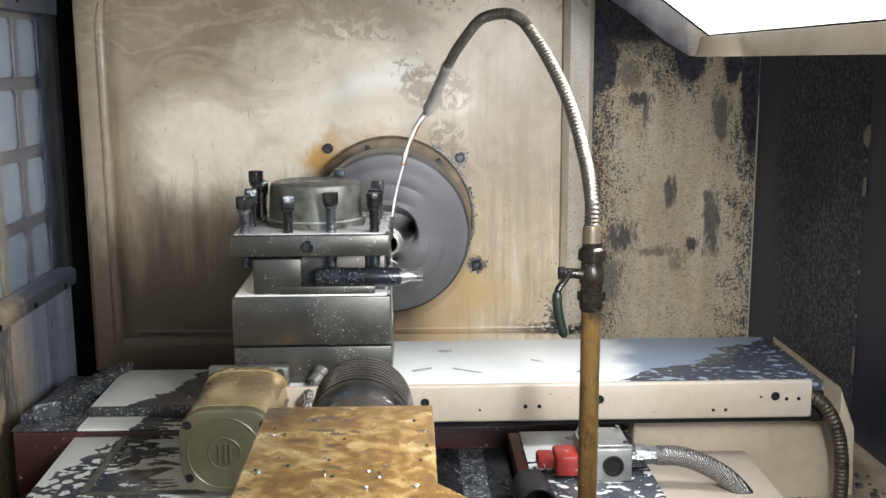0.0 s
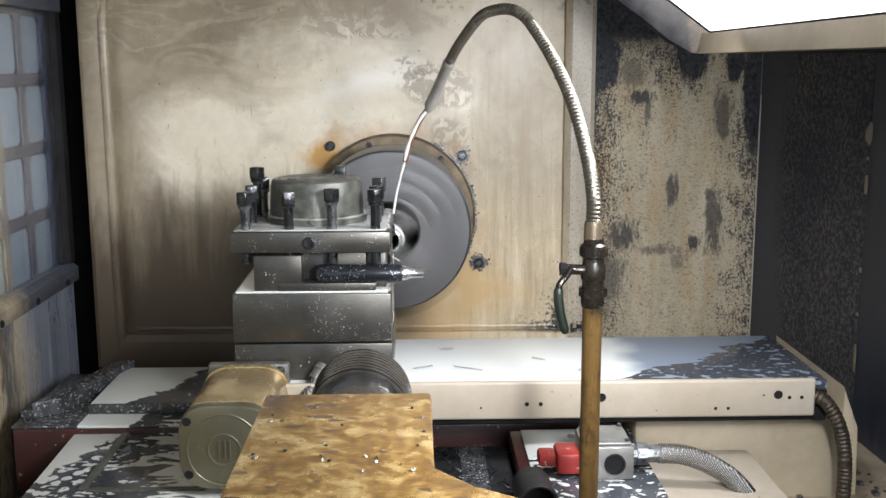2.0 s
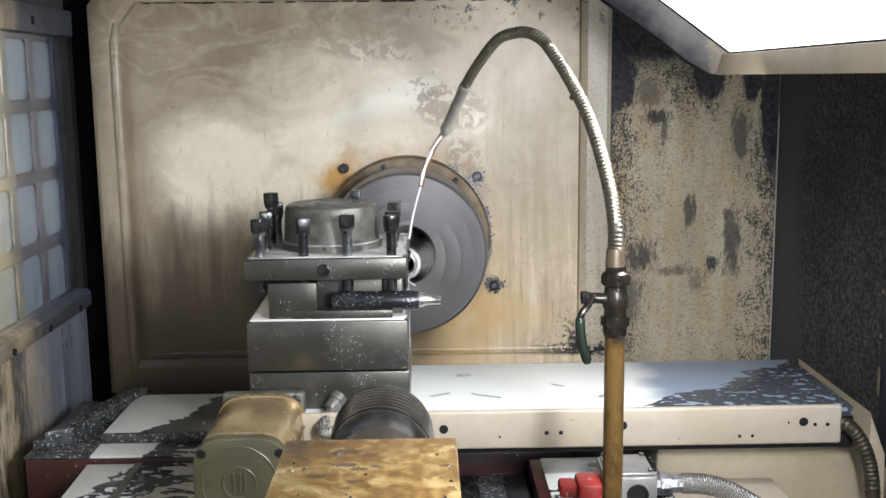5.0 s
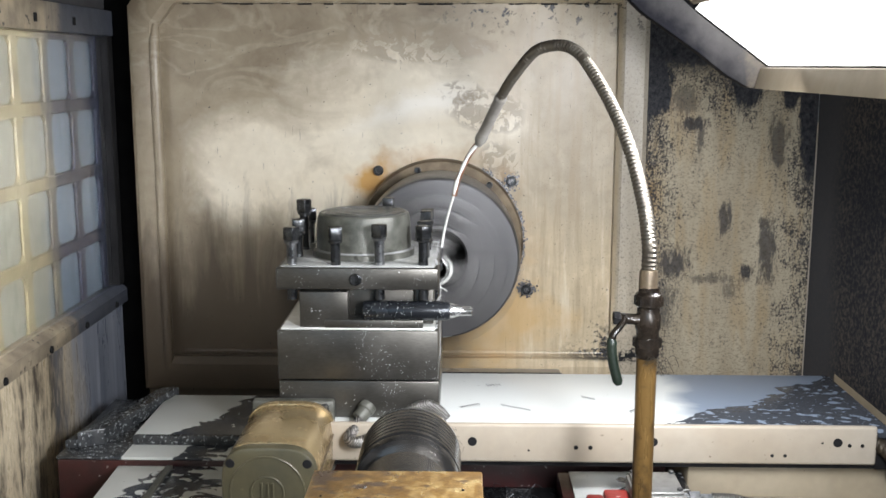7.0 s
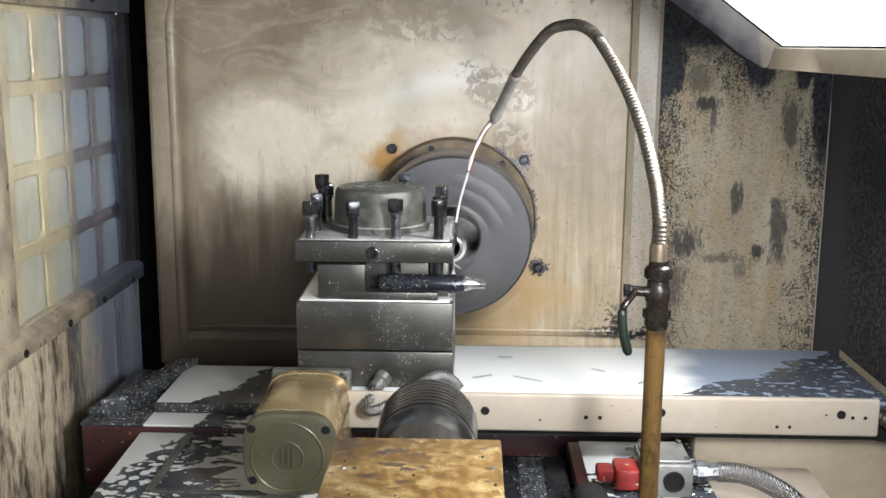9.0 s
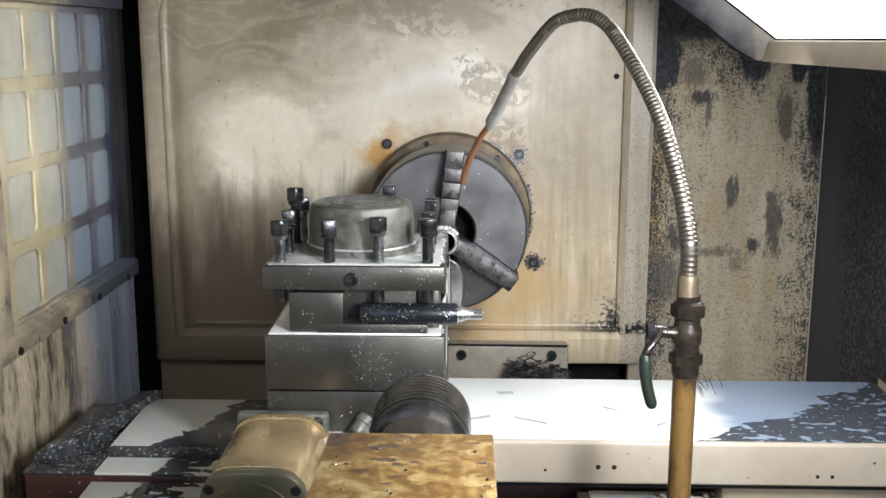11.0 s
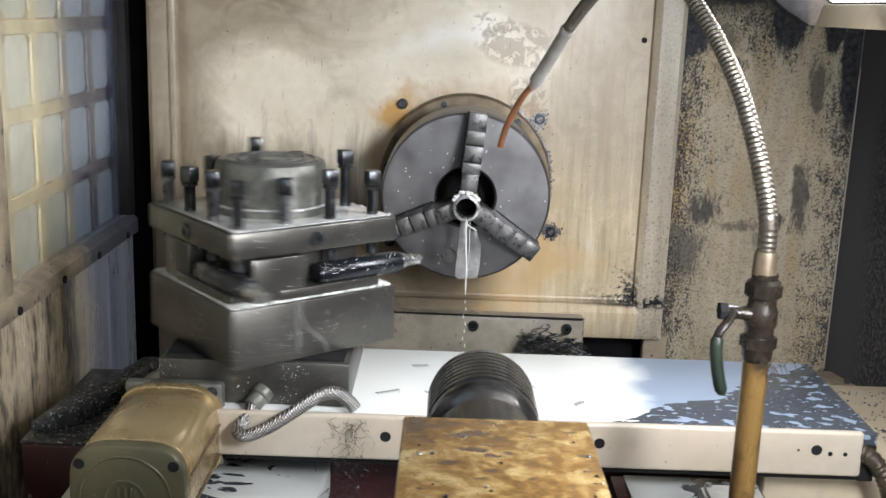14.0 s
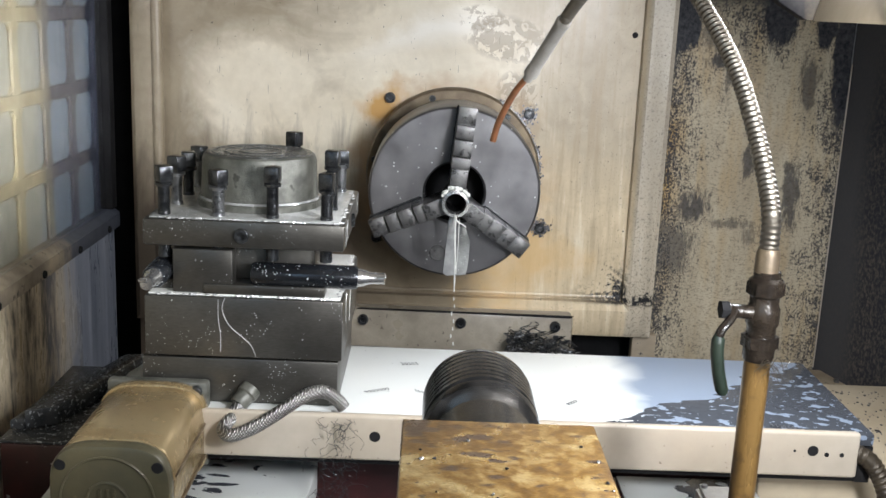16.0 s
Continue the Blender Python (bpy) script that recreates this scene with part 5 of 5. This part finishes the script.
def build_motor():
    P = (-0.168, -0.40, 0.89)
    s = thing("servo_motor", "ochre-painted servo motor with an olive end cap", "motor", P)
    cx, cz = -0.167, 0.945

    def outline(w, h, n=40, p=3.4):
        return [(cx + w * math.copysign(abs(math.cos(t)) ** (2 / p), math.cos(t)), cz + h * math.copysign(abs(math.sin(t)) ** (2 / p), math.sin(t))) for t in (2 * math.pi * i / n for i in range(n))]

    b = prism(B(), outline(0.051, 0.048), -0.482, -0.3455, "y", 0.003)
    add(s, "body", b, "brass")
    b = prism(B(), outline(0.0515, 0.0482), -0.4985, -0.4825, "y", 0.004)
    cap = add(s, "end_cap", b, "olive", "olive-grey cast end cap")
    b = lathe(B(), (cx - 0.002, -0.498, cz - 0.002), (0, -1, 0), [(-0.002, 0.041), (0.0015, 0.041), (0.0022, 0.040), (0.0015, 0.0388), (-0.002, 0.0388)], 48)
    add(cap, "ring", b, "olive")
    b = lathe(B(), (cx - 0.002, -0.498, cz - 0.002), (0, -1, 0), [(-0.001, 0.0185), (0.002, 0.0185), (0.0025, 0.0175), (0.002, 0.0162), (-0.001, 0.0162)], 36)
    for dx in (-0.006, 0.0005, 0.006):
        slab(b, (cx - 0.002 + dx - 0.0012, -0.5005, cz - 0.013), (cx - 0.002 + dx + 0.0012, -0.497, cz + 0.009), 0.0005, 1)
    add(cap, "emblem", b, "olive")
    for dx, dz in ((-0.041, 0.030), (0.041, 0.030), (-0.041, -0.030), (0.041, -0.034)):
        add(cap, "cap_screw", lathe(B(), (cx + dx, -0.4982, cz + dz), (0, -1, 0), [(0, 0), (0, 0.0052), (0.001, 0.0046), (0.001, 0)], 14), "void")
    for z in (0.958, 0.925):
        add(s, "groove", slab(B(), (cx + 0.0500, -0.478, z - 0.0012), (cx + 0.0525, -0.352, z + 0.0012), 0.0005, 1), "ring")
    add(s, "front_band", prism(B(), outline(0.053, 0.050), -0.358, -0.3452, "y", 0.002), "brass")
    return s


def build_tool_post():
    X, Y = -0.0875, -0.239
    P = (X, Y, 1.0178)
    s = thing("tool_post", "four-way steel tool post speckled with coolant", "tool post", P)
    H = 0.0965
    add(s, "base_block", slab(B(), (X - H, Y - H, 1.0178), (X + H, Y + H, 1.0785), 0.0018), "toolsteel")
    add(s, "core", slab(B(), (X - 0.066, Y - 0.066, 1.0785), (X + 0.066, Y + 0.066, 1.1285), 0.002), "toolsteel")
    add(s, "coolant_film", slab(B(), (X - H + 0.004, Y - H + 0.003, 1.0786), (X + H - 0.004, Y + H - 0.003, 1.0806), 0.0008), "milk", "white coolant lying on the ledge")
    top = add(s, "top_plate", slab(B(), (X - H, Y - H, 1.1285), (X + H, Y + H, 1.1545), 0.0022), "toolsteel")
    add(top, "coolant_film", slab(B(), (X - H + 0.005, Y - H + 0.005, 1.1546), (X + H - 0.005, Y + H - 0.005, 1.1558), 0.0005), "film", "thin coolant film lying on the top")
    b = lathe(B(), (X, Y, 1.1555), (0, 0, 1), [(0, 0), (0, 0.064), (0.007, 0.064), (0.009, 0.0600), (0.046, 0.0585), (0.052, 0.0565), (0.0535, 0.054)], 48)
    cap = add(s, "cap", b, "cap", "round cast cap")
    add(cap, "wet_top", lathe(B(), (X, Y, 1.2085), (0, 0, 1), [(0, 0.0545), (0.001, 0.053), (0.0016, 0.03), (0.0016, 0)], 48), "wetcap", "wet top of the cap")
    b = B()
    for r, zz, w in ((0.0475, 1.2098, 0.0016), (0.036, 1.2102, 0.0012), (0.021, 1.2104, 0.0014)):
        lathe(b, (X, Y, zz - 0.001), (0, 0, 1), [(0, r - w), (0.0012, r - w * 0.5), (0.0012, r + w * 0.5), (0, r + w)], 40)
    add(cap, "cast_ring", b, "wetcap", "raised rings cast in the top")
    add(cap, "coolant_rim", lathe(B(), (X, Y, 1.1625), (0, 0, 1), [(0, 0.0628), (0.0016, 0.0622), (0.0026, 0.0606), (0.0022, 0.0592)], 48), "haze", "line of milky coolant round the foot")
    for a in range(4):
        R = Matrix.Translation((X, Y, 0)) @ Matrix.Rotation(radians(90 * a), 4, "Z")
        add(top, "face_screw", lathe(B(), R @ Vector((-0.002, -H - 0.0002, 1.141)), (R.to_3x3() @ Vector((0, -1, 0))), [(-0.001, 0.0), (-0.001, 0.0075), (0.002, 0.0075), (0.003, 0.0062), (0.003, 0.0035), (0.0, 0.0035), (0, 0)], 18), "bolt")
    rnd = random.Random(31)
    k = 0
    for i in range(4):
        for j in range(4):
            if 0 < i < 3 and 0 < j < 3:
                continue
            x, y = X - 0.0795 + i * 0.0525, Y - 0.080 + j * 0.0525
            k += 1
            if (i, j) in ((1, 3),):
                continue
            h = {(0, 2): 0.062, (2, 3): 0.058}.get((i, j), 0.044 + rnd.uniform(-0.002, 0.004))
            tone = "screw_bright" if k % 3 == 1 else "bolt"
            prof = [(0, 0), (0, 0.0062)]
            z = 0.004
            while z < h - 0.018:
                prof += [(z, 0.0062), (z + 0.0008, 0.0054), (z + 0.0016, 0.0062)]
                z += 0.0017
            prof += [(h - 0.016, 0.0062), (h - 0.016, 0.0082), (h - 0.0135, 0.0086), (h - 0.0125, 0.0070), (h - 0.0125, 0)]
            sc = add(top, "clamp_screw", lathe(B(), (x, y, 1.1555), (0, 0, 1), prof, 14), tone)
            b = slab(B(), (-0.0072, -0.0072, h - 0.0125), (0.0072, 0.0072, h + 0.0035), 0.0016, 2)
            bmesh.ops.transform(b, matrix=Matrix.Translation((x, y, 1.1555)) @ Matrix.Rotation(rnd.uniform(-0.7, 0.7), 4, "Z"), verts=b.verts)
            add(sc, "square_head", b, "bolt")
            # the lower end that clamps the tool
            add(sc, "lower_end", rod(B(), (x, y, 1.1135), (x, y, 1.1285), 0.0062, 14), "screw")
    # boring bars on two sides, clamped in split holders
    for a in (0, 90):
        R = Matrix.Translation((X, Y, 0)) @ Matrix.Rotation(radians(a), 4, "Z")

        def turn(b):
            bmesh.ops.transform(b, matrix=R, verts=b.verts)
            return b

        b = slab(B(), (-0.040, -0.092, 1.0807), (0.078, -0.067, 1.0905), 0.001)
        add(s, "shim", turn(b), "toolsteel")
        add(s, "tool_holder", turn(slab(B(), (-0.070, -0.090, 1.0807), (-0.012, -0.067, 1.1245), 0.0015)), "toolsteel", "grey steel tool holder")
        b = lathe(B(), (0.006, -0.083, 1.1005), (1, 0, 0), [(0, 0), (0, 0.0105), (0.003, 0.0118), (0.100, 0.0118), (0.104, 0.0105), (0.104, 0)], 24)
        bar = add(s, "boring_bar", turn(b), "bar", "black boring bar")
        b = lathe(B(), (0.108, -0.083, 1.1005), (1, 0, 0), [(0, 0), (0, 0.0092), (0.006, 0.0088), (0.013, 0.0062), (0.026, 0.0058), (0.028, 0.0062), (0.0285, 0)], 20)
        add(bar, "bar_tip", turn(b), "bright", "bright cutting end")
        b = slab(B(), (0.128, -0.0905, 1.102), (0.1375, -0.082, 1.1052), 0.0008, 1)
        add(bar, "insert", turn(b), "bright")
    b = B()
    wx = X + H + 0.0003
    hosepipe(b, [(wx, Y - 0.018, 1.079), (wx, Y - 0.021, 1.068), (wx, Y - 0.015, 1.052), (wx, Y - 0.002, 1.040), (wx, Y + 0.008, 1.030), (wx, Y + 0.012, 1.019)], 0.0004, 0.004, 5)
    wy = Y + H + 0.0003
    for side in range(2):
        for i in range(6 if side else 1):
            u = rnd.uniform(-0.085, 0.085)
            z0 = 1.153 if i % 2 else 1.077
            ln = rnd.uniform(0.012, 0.024) if i % 2 else rnd.uniform(0.02, 0.055)
            pts = [(u + rnd.uniform(-0.003, 0.003), z0 - ln * q) for q in (0, 0.35, 0.7, 1)]
            hosepipe(b, [(p, wy, q) if side else (wx, Y + p, q) for p, q in [((X + u0 if side else u0), z) for u0, z in pts]], rnd.uniform(0.0002, 0.0004), 0.004, 6)
    # froth along the rear top edges
    for i in range(60):
        u, e = rnd.uniform(-0.09, 0.09), rnd.uniform(0.0005, 0.0018)
        z = rnd.choice((1.1553, 1.0800))
        p = Vector((X + u, Y + H - 0.002 - rnd.random() * 0.006, z))
        q = Vector((X + H - 0.002 - rnd.random() * 0.004, Y + u, z))
        for c in (p, q):
            lathe(b, c, (0, 0, 1), [(-0.0003, e * 1.6), (e * 0.5, e * 1.3), (e * 0.9, 0)], 7)
    tagged(add(s, "coolant_streak", b, "haze", "runs and froth of milky coolant"), kind="stuff")
    return s


def build_coolant():
    """The jet at the nozzle while it cuts, and the dribble from the tube once it stands."""
    jet = thing("coolant_jet", "thin milky jet of coolant from the copper nozzle", "coolant", (0.0265, -0.235, 1.232))
    b = hosepipe(B(), [(0.0265, -0.235, 1.231), (0.021, -0.228, 1.212), (0.0145, -0.214, 1.185), (0.010, -0.205, 1.158)], 0.0016, 0.004, 10)
    add(jet, "stream", b, "milk")
    b = hosepipe(B(), [(0.0535, -0.2640, 1.294), (0.0450, -0.2565, 1.283), (0.0350, -0.2480, 1.262), (0.0292, -0.2415, 1.245), (0.0262, -0.2372, 1.231)], lambda f: 0.0021 + 0.0004 * math.sin(17 * f), 0.004, 8)
    add(jet, "film_strand", b, "milk")
    drip = thing("coolant_dribble", "milky coolant running from the workpiece", "coolant", (0.0, -0.087, 1.085))
    b = hosepipe(B(), [(0.001, -0.086, 1.083), (0.001, -0.084, 1.06), (0.003, -0.083, 1.02), (0.0035, -0.082, 0.975)], lambda f: 0.0015 - 0.0005 * f + 0.0003 * math.sin(31 * f), 0.005, 8)
    add(drip, "stream", b, "milk")
    add(drip, "thread", hosepipe(B(), [(0.006, -0.086, 1.080), (0.006, -0.084, 1.04), (0.005, -0.083, 1.0)], 0.0005, 0.005, 6), "milk")
    for i in range(9):
        p = Vector((0.0035 + 0.002 * math.sin(i * 2.3), -0.082, 0.968 - i * 0.011))
        add(drip, "drop", lathe(B(), p, (0, 0, -1), [(0, 0), (0.001, 0.0007), (0.005, 0.0010), (0.0065, 0)], 8), "milk")
    b = prism(B(), [(-0.006, 1.064), (0.003, 1.066), (0.005, 1.03), (0.007, 1.0), (0.006, 0.978), (-0.006, 0.976), (-0.012, 0.981), (-0.010, 1.01), (-0.008, 1.04)], -0.0021, -0.0008, "y", 0.0004)
    add(drip, "wet_sheet", b, "haze", "thin milky sheet on the chuck face")
    b = prism(B(), [(0.0055, 1.05), (0.018, 1.052), (0.026, 1.03), (0.025, 1.0), (0.022, 0.979), (0.0075, 0.977), (0.0085, 1.0)], -0.0017, -0.0008, "y", 0.0004)
    add(drip, "clear_sheet", b, "film", "thin clear sheet of coolant")
    add(drip, "curl", hosepipe(B(), [(0.0, -0.0872, 1.084), (0.004, -0.088, 1.076), (0.010, -0.0885, 1.073), (0.0155, -0.088, 1.069)], 0.0008, 0.003, 8), "milk")
    return jet, drip


build_setting()
build_door()
build_lamp()
build_flange()
chuck, workpiece = build_chuck()
build_tailstock()
saddle = build_saddle()
switch_box = build_switch_box()
coolant_line = build_coolant_line()
cross_slide = build_cross_slide()
chips = build_chips()
motor = build_motor()
tool_post = build_tool_post()
coolant_jet, coolant_dribble = build_coolant()

# ---- what moves ----
# seconds, carriage along the bed, slide across it
FEED = [(0, 0.0, 0), (0.5, -0.007, 0), (1, -0.018, 0), (1.5, -0.012, 0), (2, -0.007, 0), (2.5, 0.0, 0), (3, 0.001, 0), (4.2, -0.010, 0), (5.5, -0.007, 0), (6, -0.006, 0), (6.5, -0.019, 0),
        (7, -0.018, 0), (7.5, -0.013, 0), (8, -0.006, 0), (8.5, -0.003, 0), (9, 0.0, 0), (9.3, 0.0, 0), (10.2, -0.10, 0), (11.0, -0.168, 0), (11.15, -0.172, -0.008), (11.3, -0.173, -0.024), (11.5, -0.173, -0.0445), (12, -0.173, -0.0935), (12.3, -0.173, -0.123), (12.42, -0.173, -0.131), (12.6, -0.173, -0.131), (16, -0.173, -0.131)]
TURN = [(0, 0), (13.55, 0), (13.62, -4), (13.7, -15), (13.8, -27), (13.9, -38), (14.0, -51), (14.1, -72), (14.2, -84), (14.3, -90), (14.4, -90), (16, -90)]


def along(rows, t, k):
    for a, b in zip(rows, rows[1:]):
        if a[0] <= t <= b[0]:
            f = (t - a[0]) / (b[0] - a[0])
            return a[k] + (b[k] - a[k]) * f
    return rows[-1][k]


def motions():
    def ride(ob, across):
        p = ob.location.copy()
        walk(ob, [(t, pose(p.x + x * across, p.y + y, p.z)) for t, y, x in FEED])

    for ob in (saddle, switch_box, coolant_line):
        ride(ob, 0)
    for ob in (cross_slide, motor, *chips):
        ride(ob, 1)
    p = tool_post.location.copy()
    times = sorted({r[0] for r in FEED} | {r[0] for r in TURN})
    walk(tool_post, [(t, pose(p.x + along(FEED, t, 2) - 0.005 * along(TURN, t, 1) / 90, p.y + along(FEED, t, 1), p.z, 0, 0, along(TURN, t, 1))) for t in times])
    # the spindle turns until it is braked
    rows, angle, t = [], 0.0, 0.0
    while t < 10.6:
        rows.append((t, angle))
        speed = 84.0 if t < 9.5 else 84.0 * (10.6 - t) / 1.1
        angle -= speed
        t += 1 / FPS
    end = rows[-1][1]
    goal = -360.0 * round(-end / 360.0)
    k = goal / end
    rows = [(a, b * k) for a, b in rows] + [(10.7, goal), (16, goal)]
    for ob in (chuck, workpiece):
        q = ob.location.copy()
        walk(ob, [(a, pose(q.x, q.y, q.z, 0, b, 0)) for a, b in rows])
    q = coolant_jet.location.copy()
    walk(coolant_jet, [(t, pose(q.x, q.y + along(FEED, t, 1), q.z)) for t in (0, 0.5, 1, 1.5, 2, 2.5, 3, 4.2, 5.5, 6, 6.5, 7, 7.5, 8, 8.5, 9, 9.3)] + [(9.6, pose(q.x, q.y - 0.02, q.z - 0.44)), (16, pose(q.x, q.y - 0.02, q.z - 0.44))])
    q = coolant_dribble.location.copy()
    walk(coolant_dribble, [(0, pose(q.x, q.y + 0.004, q.z)), (16, pose(q.x, q.y, q.z))])


motions()
